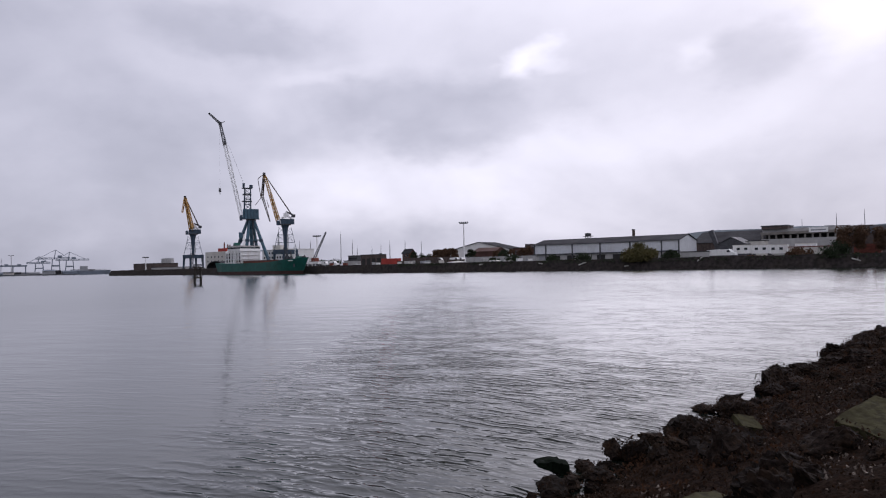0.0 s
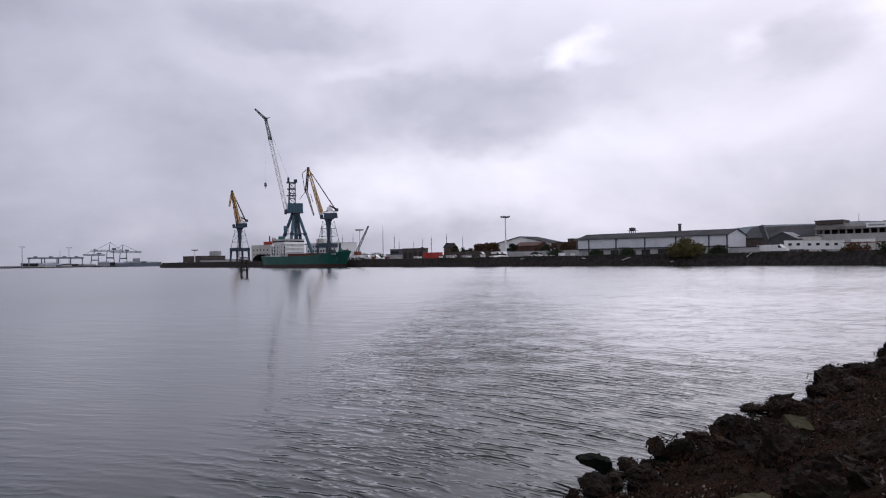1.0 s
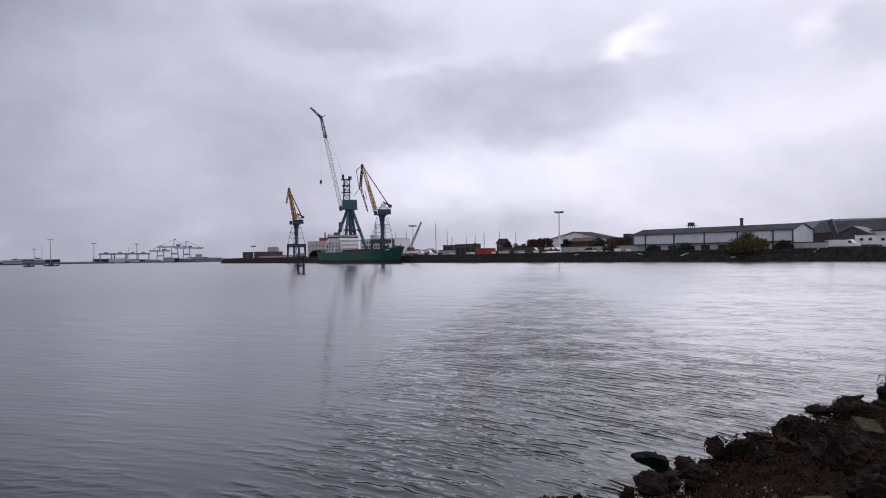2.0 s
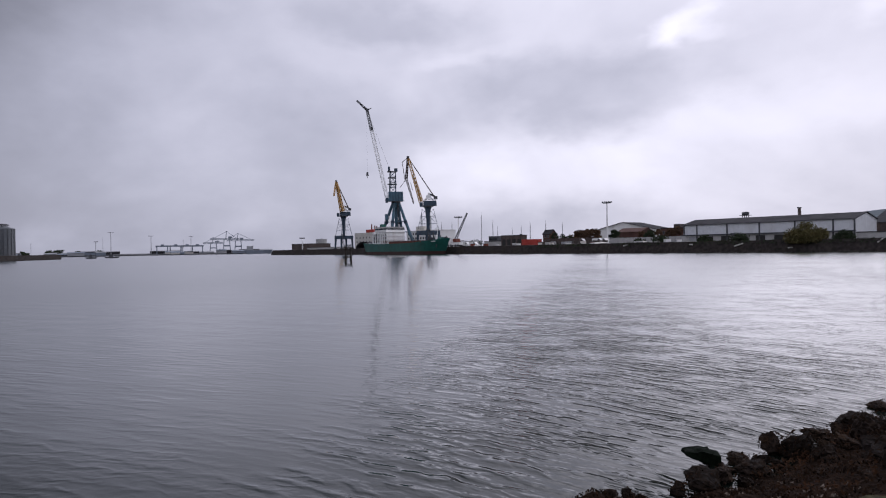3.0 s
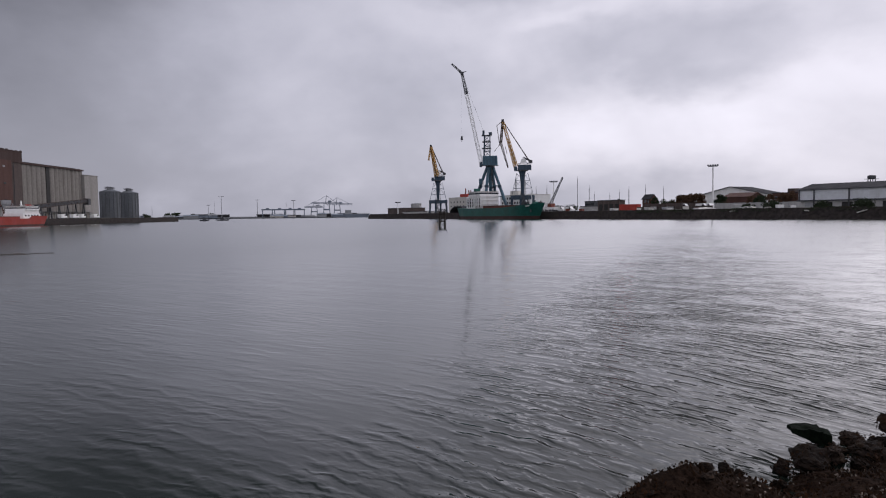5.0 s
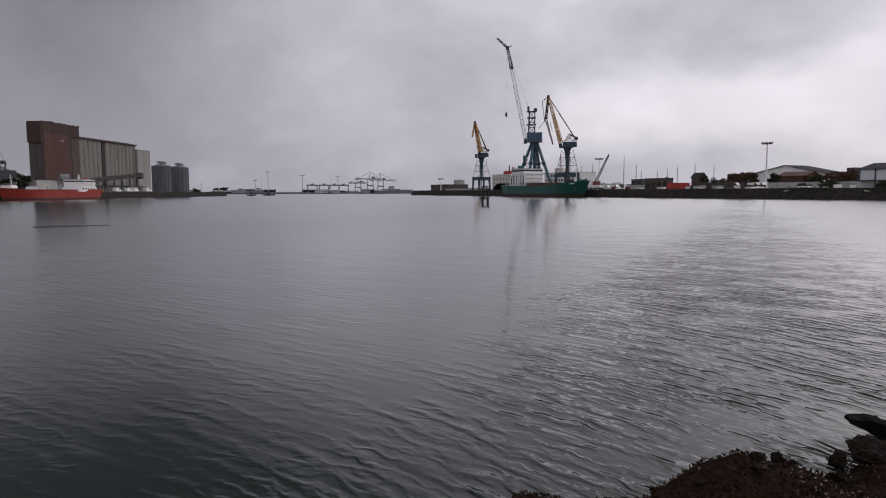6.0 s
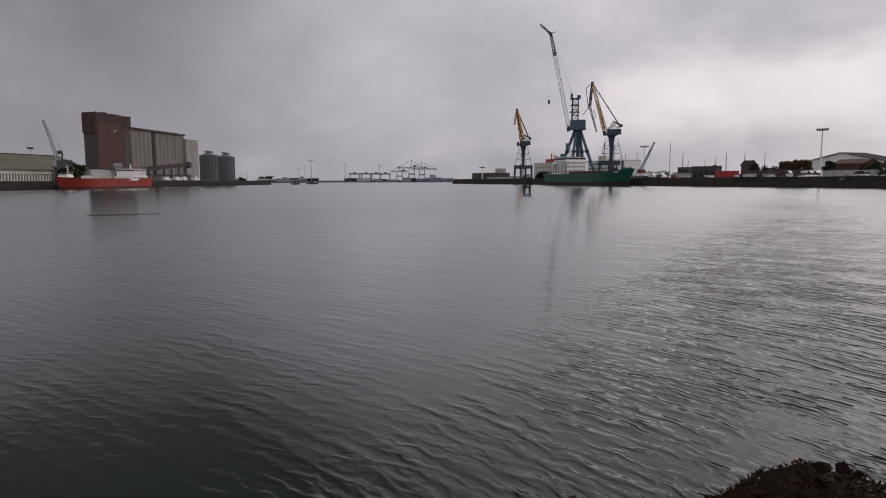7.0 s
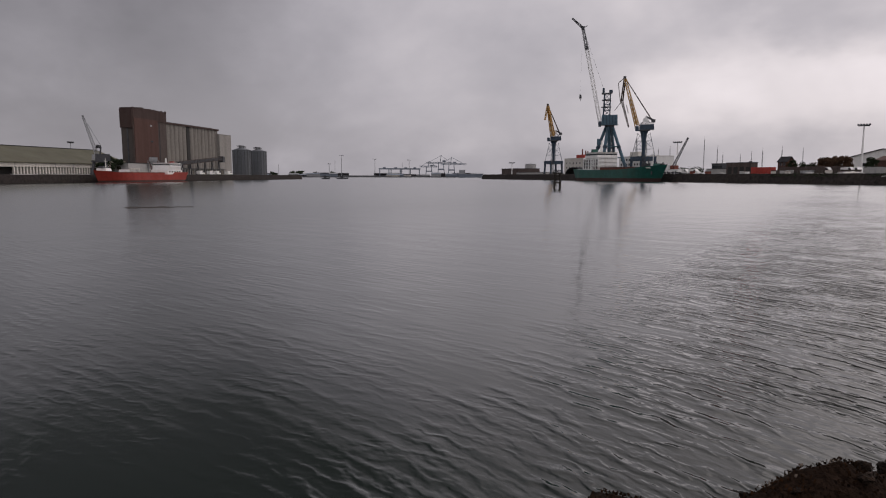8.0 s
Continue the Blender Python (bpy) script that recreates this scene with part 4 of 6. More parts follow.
o, ln = az_block("store_building", EAST, 7.3, 5.5, 18, 3.5, GE, 1.05, M_BRICKGREY, "dark flat-roofed store building on the quay yard", M_DKSTEEL)
for i in range(4):
    part("roller_door", box(-ln / 2 + 0.8 + i * ln / 4, -ln / 2 + ln / 4 - 0.3 + i * ln / 4, -0.08, 0.05, -0.1, 3.0), M_SHADED, o)
part("roof_vent", box(ln * 0.3, ln * 0.36, 1.5, 2.5, 4.3, 5.3), M_DKSTEEL, o)
o, ln = az_block("yard_shed", EAST, 8.8, 7.25, 22, 8, GE, 0.55, M_PALECONC, "low grey concrete yard shed")
o, ln = az_block("control_cabin", EAST, 8.4, 7.6, 34, 5, GE, 0.98, M_DKSTEEL, "dark raised control cabin with a flat roof")
part("window_band", box(-ln / 2 + 0.3, ln / 2 - 0.3, -0.06, 0.05, 3.0, 4.0), M_GLASS, o)


def container(m, material, label, group="shipping containers in the yard", length=12.2):
    e = thing("shipping_container", m, label, "container", group)
    bm = box(-length / 2, length / 2, 0, 2.44, 0.0, 2.6)
    part("body", bm, material, e)
    for i in range(int(length / 0.6)):
        part("corrugation", box(-length / 2 + 0.2 + i * 0.6, -length / 2 + 0.5 + i * 0.6, -0.06, 0.02, 0.15, 2.45), material, e)
    for x in (-length / 2, length / 2 - 0.2):
        part("corner_post", box(x, x + 0.2, -0.05, 0.15, 0, 2.6), material, e)
    return e


c0 = container(EAST.by(4.5, 12, GE), M_RED, "bright red ribbed steel shipping container", length=6.1)
for az, b, z in ((5.05, 12, 0),):
    copy_thing(c0, EAST.by(az, b, GE + z))
c1 = container(EAST.by(1.0, 10, GE), M_BRICKGREY, "weathered grey-brown shipping container", length=6.1)
for az in (-0.2, 2.2, 3.0):
    copy_thing(c1, EAST.by(az, 14, GE))


def van(m, label, big=False):
    """A parked van: body with windscreen slope, windows and wheels."""
    e = thing("van", m, label, "vehicle", "parked white vehicles")
    s = 1.35 if big else 1.0
    prof = [(0.0, 0.4), (5.2, 0.4), (5.2, 2.1), (1.7, 2.25), (1.1, 1.35), (0.1, 1.15)]
    part("body", rotated(prism([(x * s - 2.6 * s, z * s) for x, z in prof], -0.95, 0.95), 90), M_WHITE, e)
    part("side_window", rotated(prism([(-1.4 * s, 1.3 * s), (-0.3 * s, 1.3 * s), (-0.3 * s, 1.95 * s), (-0.9 * s, 1.95 * s)], -0.98, 0.98), 90), M_GLASS, e)
    for x in (-1.7, 1.6):
        for y in (-0.9, 0.65):
            part("wheel", swap_xy(prism([(x * s + 0.36 * math.cos(i * 0.524), 0.36 + 0.36 * math.sin(i * 0.524)) for i in range(12)], y, y + 0.25)), M_DKSTEEL, e)
    return e


v0 = van(EAST.by(-1.2, 12, GE), "white panel van parked on the yard")
for az, b in ((0.3, 12), (9.7, 13), (10.4, 14), (-1.65, 13)):
    copy_thing(v0, EAST.by(az, b, GE, random.uniform(-15, 15)))

s0, s1 = EAST.s(3.6, 40), EAST.s(2.95, 40)
hb = hall("brick_house", EAST, min(s0, s1), max(s0, s1), 40, 44, GE, EAST.z(3, 40, 1.1), EAST.z(3, 40, 1.45), M_BRICK, M_ROOF, "red-brick yard house with a slate roof")
rows_of_windows(hb, -1.8, 1.8, 2, 1.2, 2.4, 2, 0.8, 1.2, -0.02)
# gabled white hall with a wide roof
s0, s1 = EAST.s(-0.7, 70), EAST.s(-5.95, 70)
gh = hall("gabled_hall", EAST, min(s0, s1), max(s0, s1), 70, 84, GE, EAST.z(-3.3, 70, 1.25), EAST.z(-3, 70, 1.92), M_WHITE, M_ROOF, "white gabled hall with a shallow grey roof", along=False, over=0.8)
rows_of_windows(gh, -9.5, 9.5, 6, 3.2, 2.8, 1, 2.0, 1.4, -0.02)
s0, s1 = EAST.s(-2.75, 45), EAST.s(-4.7, 45)
bh = hall("brick_annexe", EAST, min(s0, s1), max(s0, s1), 45, 54, GE, EAST.z(-3.7, 45, 1.1), EAST.z(-3.7, 45, 1.42), M_BRICK, M_BRICK, "red-brick annexe with a tiled roof behind trees")
rows_of_windows(bh, -4, 4, 4, 1.2, 2.4, 1, 0.9, 1.3, -0.02)
o, ln = az_block("brick_block", EAST, -6.3, -8.15, 50, 10, GE, 1.38, M_BRICK, "weathered brick block with a raised roof room")
part("roof_room", box(-0.4, 2.6, 2, 7, EAST.z(-7, 50, 1.38) - GE, EAST.z(-7, 50, 1.68) - GE), M_BRICKGREY, o)
rows_of_windows(o, -ln / 2 + 0.6, ln / 2 - 0.6, 5, 1.4, 2.3, 2, 0.8, 1.1, -0.02)
# pale wall along the yard
wl = thing("yard_wall", EAST.at(0, 11, GE), "pale grey concrete panel wall along the yard", "wall")
sa, sb = EAST.s(-2.1, 11), EAST.s(-8.3, 11)
npan = 16
for i in range(npan):
    x0, x1 = sa + (sb - sa) * i / npan, sa + (sb - sa) * (i + 1) / npan
    part("panel", box(x0 + 0.05, x1 - 0.05, 0, 0.15, -0.2, 2.0 + 0.05 * (i % 3)), M_PALECONC, wl)
    part("post", box(x0 - 0.1, x0 + 0.1, -0.08, 0.25, -0.2, 2.2), M_GREYSTEEL, wl)

# ---- the long pale shed ----
b0, b1 = 30.0, 47.4
s0, s1 = EAST.s(-8.12, b0), EAST.s(-20.34, b0)
eave, ridge_z, low = 9.7, 11.75, 6.1
shed = hall("transit_shed", EAST, s0, s1, b0, b1, GE, eave, ridge_z, M_CLAD, M_ROOF, "long pale-clad transit shed with a grey pitched roof")
Ls = (s1 - s0) / 2
mid_s = (s0 + s1) / 2
part("lower_wall", box(-Ls - 0.06, Ls + 0.06, -0.1, b1 - b0 + 0.1, -0.2, low - GE - 0.45), M_PALECONC, shed)
part("canopy", box(-Ls - 0.2, Ls + 0.2, -0.9, 0.05, low - GE - 0.42, low - GE), M_DKSTEEL, shed)
for az in (-8.2, -9.19, -11.48, -13.85, -16.35, -18.92, -20.3):
    x = EAST.s(az, b0) - mid_s
    part("post", box(x - 0.22, x + 0.22, -0.3, 0.0, -0.2, eave - GE), M_DKSTEEL, shed)
panel = part("cladding_rib", box(-0.06, 0.06, -0.06, 0.0, low - GE, eave - GE - 0.2), M_CLAD, shed)
panel.matrix_basis = pose(-Ls + 0.6, 0, 0)
nrib = 44
for i in range(1, nrib):
    again("cladding_rib", panel, shed, pose(-Ls + 0.6 + (2 * Ls - 1.2) * i / (nrib - 1), 0, 0))
for i in range(9):
    x = -Ls + 4 + i * (2 * Ls - 8) / 8
    # the dark ones paint the shade of open bays
    part("bay_door", box(x - 1.6, x + 1.6, -0.16, -0.08, -0.1, 1.9), M_SHADED if i % 3 else M_GREYSTEEL, shed)
part("gutter", box(-Ls - 0.4, Ls + 0.4, -0.6, -0.4, eave - GE - 0.15, eave - GE + 0.1), M_DKSTEEL, shed)
ch = thing("chimney", EAST.by(-16.67, 62, GE), "dark brick chimney stack behind the shed", "chimney")
part("stack", beam((0, 0, 0), (0, 0, EAST.z(-16.67, 62, 2.68) - GE), 1.5, 1.1, sides=10), M_BRICKGREY, ch)
part("cap", turned([(0.75, 0), (0.75, 0.4)], 10), M_DKSTEEL, ch).location.z = EAST.z(-16.67, 62, 2.68) - GE - 0.3
wt = thing("water_tower", EAST.by(-12.85, 62, GE), "small dark water tank on steel legs behind the shed", "water tower")
zt = EAST.z(-12.85, 62, 2.5) - GE
part("tank", turned([(1.1, zt - 1.3), (1.35, zt - 1.1), (1.35, zt - 0.2), (0.5, zt)], 12), M_DKSTEEL, wt)
for sx, sy in ((-1, -1), (1, -1), (1, 1), (-1, 1)):
    part("leg", beam((sx * 1.3, sy * 1.3, 0), (sx * 0.8, sy * 0.8, zt - 1.2), 0.25), M_DKSTEEL, wt)
part("walkway", box(-1.7, 1.7, -1.7, 1.7, zt - 1.5, zt - 1.35), M_DKSTEEL, wt)

# ---- works to the right of the shed ----
s0, s1 = EAST.s(-21.4, 58), EAST.s(-26.6, 58)
dk = hall("dark_works", EAST, s0, s1, 58, 84, GE, EAST.z(-24, 58, 1.35), EAST.z(-24, 58, 2.3), M_BRICKGREY, M_ROOF, "large dark works hall with a slate-grey roof")
rows_of_windows(dk, 3.0, 12.0, 4, 2.6, 2.0, 1, 1.6, 1.2, -0.02)
cv = thing("loading_chute", EAST.by(-23.0, 48, GE), "dark leaning loading chute on legs", "chute")
zc = EAST.z(-22.9, 48, 2.33) - GE
part("tube", beam((1.6, 0, 2.5), (-0.9, 0, zc), 1.3, 1.6), M_DKSTEEL, cv)
part("leg", beam((0.6, -1, 0), (0.4, 0, zc * 0.55), 0.3), M_DKSTEEL, cv)
part("leg", beam((0.6, 1, 0), (0.4, 0, zc * 0.55), 0.3), M_DKSTEEL, cv)
s0, s1 = EAST.s(-23.3, 40), EAST.s(-25.3, 40)
tp = hall("black_tent_store", EAST, s0, s1, 40, 52, GE, EAST.z(-24.2, 40, 1.2), EAST.z(-24.1, 40, 1.74), M_DKSTEEL, M_DKSTEEL, "black tented store with a pitched cover", along=False)
s0, s1 = EAST.s(-25.2, 46), EAST.s(-26.7, 46)
block("low_white_store", EAST, s0, s1, 46, 52, GE, EAST.z(-26, 46, 1.42), M_CREAM, "low cream store beside the works")

# tiered concrete depot
s0, s1 = EAST.s(-26.5, 54), EAST.s(-32.2, 54)
mid = (s0 + s1) / 2
Ld = (s1 - s0) / 2
dp = thing("concrete_depot", EAST.at(mid, 54, GE), "tiered grey concrete depot with open decks", "building")
zz = lambda el: EAST.z(-29, 54, el) - GE
part("lower_wall", box(-Ld, Ld, 0, 18, -0.2, zz(1.5)), M_PALECONC, dp)
part("deck_slab", box(-Ld, Ld, -0.3, 18, zz(1.85), zz(2.05)), M_CONC, dp)
part("upper_wall", box(-Ld, Ld * 0.95, 2.5, 18, zz(2.05), zz(2.3)), M_PALECONC, dp)
# dark wall carries the painted shade of the open deck
part("inner_wall", box(-Ld, Ld, 7, 7.3, zz(1.5), zz(1.85)), M_SHADED, dp)
for i in range(12):
    x = -Ld + 0.4 + (2 * Ld - 0.8) * i / 11
    part("deck_column", box(x - 0.25, x + 0.25, 0, 0.5, zz(1.5), zz(1.85)), M_CONC, dp)
sx = lambda az: EAST.s(az, 54) - mid
part("roof_house", box(sx(-26.5), sx(-28.35), 1, 10, zz(2.3), zz(2.52)), M_BRICKGREY, dp)
part("roof_house_top", box(sx(-26.5) - 0.2, sx(-28.35) + 0.2, 0.8, 10.2, zz(2.52), zz(2.6)), M_DKSTEEL, dp)
wb = part("sign_panel", box(sx(-29.86), sx(-31.15), -0.45, -0.32, zz(1.9), zz(2.28)), M_WHITE, dp)
part("sign_bar", box(sx(-30.0), sx(-31.0), -0.5, -0.46, zz(2.03), zz(2.13)), M_GREYSTEEL, wb)
for i, (a0, a1, e1) in enumerate(((-30.6, -31.3, 2.46), (-31.4, -32.2, 2.42), (-29.0, -29.4, 2.40), (-32.6, -33.8, 2.36))):
    part("roof_unit", box(sx(a0), sx(a1), 8, 11, zz(2.25), zz(e1)), M_BRICKGREY if i % 2 else M_GREYSTEEL, dp)
for i, (a, e0) in enumerate(((-29.4, 2.6), (-31.7, 2.9), (-33.5, 3.1))):
    thin_mast(EAST.by(a, 80, GE), EAST.z(a, 80, e0) - GE, w=0.3)
s0, s1 = EAST.s(-32.0, 60), EAST.s(-36.5, 60)
hall("brown_shed", EAST, s0, s1, 60, 78, GE, EAST.z(-34, 60, 1.7), EAST.z(-34, 60, 2.3), M_BRICKGREY, M_ROOF, "brown works shed partly hidden by trees")


def cabin(m, length, label):
    e = thing("site_cabin", m, label, "cabin", "white site cabins")
    part("body", box(-length / 2, length / 2, 0, 2.6, 0.45, 2.9), M_WHITE, e)
    part("roof", box(-length / 2 - 0.1, length / 2 + 0.1, -0.1, 2.7, 2.9, 3.05), M_CREAM, e)
    rows_of_windows(e, -length / 2 + 0.5, length / 2 - 0.5, 2, 1.5, 1, 1, 0.9, 0.7, -0.02, frame_mat=M_WHITE)
    for x in (-length / 2 + 0.6, length / 2 - 0.6):
        part("foot", box(x - 0.2, x + 0.2, 0.4, 2.2, -0.8, 0.46), M_DKSTEEL, e)
    return e


bC = 12.0
GC = GE + 0.35
sc = [EAST.s(a, bC) for a in (-24.4, -25.8, -27.0, -28.15)]
k0 = cabin(EAST.at((sc[0] + sc[1]) / 2, bC, GC), 5.2, "white flat-roofed site cabin with dark windows")
for i in (1, 2):
    copy_thing(k0, EAST.at((sc[i] + sc[i + 1]) / 2, bC + 0.4 * i, GC - 0.1 * i))
copy_thing(k0, EAST.at(sc[3] + 4.5, bC + 4, GC))
v1 = copy_thing(v0, EAST.by(-23.2, 11, GE, 8))
copy_thing(v0, EAST.by(-24.0, 9.5, GE, -10))
o, ln = az_block("low_yard_wall", EAST, -28.4, -31.4, 10, 1, GE, 0.85, M_CREAM, "low cream rendered yard wall with rusty patches", M_RUST)
o, ln = az_block("garden_wall", EAST, -20.4, -22.6, 9, 0.5, GE - 0.6, 0.68, M_PALECONC, "low grey concrete wall below the shed")
container(EAST.by(-33.6, 12, GE), M_RUST, "faded rust-red container among bushes", length=6.1)

o, ln = az_block("brown_yard_wall", EAST, 4.0, -1.9, 9.5, 0.4, GE, 0.42, M_SIDE, "low brown rendered wall along the quay yard", M_BRICKGREY, "wall")
for i in range(14):
    part("buttress", box(-ln / 2 + ln * (i + 0.5) / 14 - 0.25, -ln / 2 + ln * (i + 0.5) / 14 + 0.25, -0.3, 0.0, -0.3, 1.4), M_SIDE, o)
# trees and scrub
TREES = [(0.5, 20, GE, 6.2, 5.0, M_BROWNLEAF, 1300), (-0.25, 21, GE, 6.6, 5.0, M_BROWNLEAF, 1300), (1.9, 24, GE, 4.6, 6.0, M_DARKLEAF, 1100), (1.15, 23, GE, 4.4, 5.0, M_BROWNLEAF, 1000), (2.75, 30, GE, 5.6, 3.4, M_BROWNLEAF, 800), (-5.4, 30, GE, 5.4, 4.5, M_DARKLEAF, 900), (-7.0, 34, GE, 6.2, 4.5, M_BROWNLEAF, 900), (9.6, 60, GE, 4.4, 9.0, M_DARKLEAF, 900), (10.6, 62, GE, 4.0, 9.0, M_DARKLEAF, 900),
         (-17.05, 1.2, 2.4, 6.0, 10.0, M_LEAF, 5200), (-32.6, 5, 2.8, 8.2, 7.6, M_BROWNLEAF, 2000), (-35.0, 6, 2.8, 7.4, 6.0, M_BROWNLEAF, 1800),
         (-31.6, 2.5, 2.4, 4.6, 7.0, M_DARKLEAF, 1600), (0.3, 24, GE, 6.4, 4.2, M_DARKLEAF, 1000), (-0.9, 25, GE, 6.5, 4.6, M_BROWNLEAF, 1000), (-0.3, 27, GE, 5.8, 4.0, M_BROWNLEAF, 900),
         (1.3, 22, GE, 4.2, 5.2, M_DARKLEAF, 900), (2.55, 30, GE, 6.2, 3.4, M_DARKLEAF, 800), (-2.6, 34, GE, 6.2, 4.6, M_DARKLEAF, 900), (-4.9, 33, GE, 5.2, 4.0, M_BROWNLEAF, 800),
         (-6.1, 40, GE, 6.0, 4.0, M_BROWNLEAF, 800), (-7.6, 42, GE, 6.9, 4.4, M_BROWNLEAF, 800), (-12.3, 6, 3.0, 3.0, 6.5, M_DARKLEAF, 900), (-19.6, 5, 3.0, 3.0, 5.0, M_DARKLEAF, 900),
         (-6.3, 6, 3.0, 3.0, 6.0, M_DARKLEAF, 800), (-4.6, 6, 3.0, 2.2, 4.0, M_DARKLEAF, 600), (-9.8, 6, 3.0, 2.6, 5.0, M_DARKLEAF, 700), (-29.2, 4, 2.6, 3.0, 6.0, M_BROWNLEAF, 800)]
for i, (az, b, z, h, wd, leaf, nn) in enumerate(TREES):
    kind = "bush" if h < 4.8 or wd > 9.5 else "tree"
    nm = {M_LEAF: "yellowing green", M_BROWNLEAF: "russet autumn", M_DARKLEAF: "dark evergreen"}[leaf]
    tree(kind, EAST.by(az, b, z), h, wd, leaf, f"{nm} {kind} growing on the {'quay bank' if b < 8 else 'yard behind the quay'}", 40 + i, nn, 0.42, 0.05 if kind == "bush" else 0.2, "trees on the east bank", kind == "bush")

for seed, leaf, lab, b_lo, b_hi in ((5, M_DARKLEAF, "low dark scrub and weeds along the bank top", -1.2, 4.0), (6, M_BROWNLEAF, "dead brown weeds on the slope above the quay wall", 0.5, 9.0)):
    rng = random.Random(seed)
    verts, faces = [], []
    for i in range(9000):
        s = rng.uniform(EAST.s(4, 0), EAST.s(-40, 0))
        b = rng.uniform(b_lo, b_hi)
        dens = noise.noise((s * 0.07, seed, 0)) + 0.35 * noise.noise((s * 0.4, 2, 0))
        if dens < -0.2:
            continue
        hgt = max(0.15, 0.25 + 0.7 * dens) * (1.0 if seed == 5 else 0.8)
        z = (GE - 0.4 if b > 0 else GE + b * 0.9) + rng.random() * hgt
        sz = rng.uniform(0.2, 0.6)
        q = Euler((rng.uniform(0, 6), rng.uniform(0, 6), rng.uniform(0, 6))).to_quaternion()
        k = len(verts)
        verts += [Vector((s, b, z)) + q @ Vector(p) * sz for p in ((-0.5, -0.25, 0), (0.5, -0.2, 0.1), (0.1, 0.5, 0))]
        faces.append((k, k + 1, k + 2))
    me = bpy.data.meshes.new("scrub")
    me.from_pydata(verts, [], faces)
    me.materials.append(leaf)
    sc_ob = new("scrub", me)
    sc_ob.matrix_world = EAST.base()
    tagged(sc_ob, lab, "scrub", kind="stuff")

# rubble, drums and crates on the yard edge
rng = random.Random(8)
PALE = [M_PALECONC, M_WHITE, M_CREAM, M_RUST, M_GREYSTEEL]
for i in range(34):
    az = rng.uniform(-8, 10.5)
    sz = rng.uniform(0.5, 1.3)
    e = thing("rubble_heap" if i % 2 else "crate", EAST.by(az, rng.uniform(3, 9), GE, rng.uniform(0, 90)), "pale heap of broken concrete on the yard" if i % 2 else "weathered crate standing on the quay yard", "rubble" if i % 2 else "crate", "clutter on the quay yard")
    if i % 2:
        bm = bmesh.new()
        bmesh.ops.create_icosphere(bm, subdivisions=2, radius=sz)
        for v in bm.verts:
            v.co *= 1 + 0.35 * noise.noise(v.co * 2 + Vector((i, 0, 0)))
            v.co.z = max(-0.1, v.co.z * 0.6)
            v.co.x *= 1.8
        part("heap", bm, PALE[i % 3 if i % 3 != 1 else 0], e)
    else:
        part("box", box(-sz, sz, -sz * 0.7, sz * 0.7, -0.05, sz * 1.1), PALE[i % 5], e)
        part("lid", box(-sz - 0.05, sz + 0.05, -sz * 0.7 - 0.05, sz * 0.7 + 0.05, sz * 1.1, sz * 1.1 + 0.08), PALE[(i + 1) % 5], e)

# bleached driftwood and litter on the wall's foot and verge
for i, (az, b, z, l, tilt) in enumerate(((-12.3, -1.2, 2.2, 2.6, 18), (-32.9, -1.2, 1.9, 2.2, -20), (-3.4, -0.9, 2.6, 1.6, 10), (-16.0, -1.6, 1.2, 1.2, 5), (-21.9, -0.8, 2.9, 1.8, 40), (-8.7, -1.0, 2.5, 1.4, -8))):
    e = thing("driftwood", EAST.by(az, b, z, 5), "bleached driftwood log lying on the bank", "log", "driftwood on the bank")
    a = radians(tilt)
    part("log", beam((-l / 2 * math.cos(a), 0, -l / 2 * math.sin(a)), (l / 2 * math.cos(a), 0.2, l / 2 * math.sin(a)), 0.34, 0.22, sides=7), M_CREAM, e)
    part("branch", beam((0, 0, 0), (0.2 * l, -0.3, 0.22 * l), 0.14, 0.08, sides=5), M_CREAM, e)

# ---------------- west bank: grain terminal, coaster, shed ----------------
WZ = lambda az, b, el: WEST.z(az, b, el) - GW
# transit shed: long olive roof, pale fascia, white pillars before dark bays
s0, s1 = WEST.s(70.0, 18), WEST.s(59.2, 35)
Lw = (s1 - s0) / 2
mid = (s0 + s1) / 2
ws = thing("quay_shed", WEST.at(mid, 18, GW), "long quay shed with an olive roof and white pillars", "building")
# near-black stands for the shade behind the pillars
part("back_wall", box(-Lw, Lw, 3.0, 34, -0.2, 4.3), M_SHADED, ws)
part("fascia", box(-Lw - 0.2, Lw + 0.2, -0.3, 34, 3.0, 4.7), M_CREAM, ws)
part("roof", prism([(-1.0, 4.5), (17, 11.3), (17, 11.6), (-1.0, 4.85)], -Lw - 0.5, Lw + 0.5), M_OLIVE, ws)
part("roof", prism([(35, 4.5), (17, 11.3), (17, 11.6), (35, 4.85)], -Lw - 0.5, Lw + 0.5), M_OLIVE, ws)
part("ridge_cap", box(-Lw - 0.5, Lw + 0.5, 16.6, 17.4, 11.55, 11.8), M_ROOF, ws)
part("gable", prism([(0, 4.4), (34, 4.4), (17, 11.2)], -Lw, -Lw + 0.3), M_OLIVE, ws)
part("gable", prism([(0, 4.4), (34, 4.4), (17, 11.2)], Lw - 0.3, Lw), M_OLIVE, ws)
xa, xb = WEST.s(64.6, 18) - mid, WEST.s(59.7, 18) - mid
pil = part("pillar", box(-0.34, 0.34, 0, 0.7, -0.2, 3.05), M_CREAM, ws)
pil.matrix_basis = pose(xa, 0, 0)
for i in range(1, 27):
    again("pillar", pil, ws, pose(xa + (xb - xa) * i / 26, 0, 0))
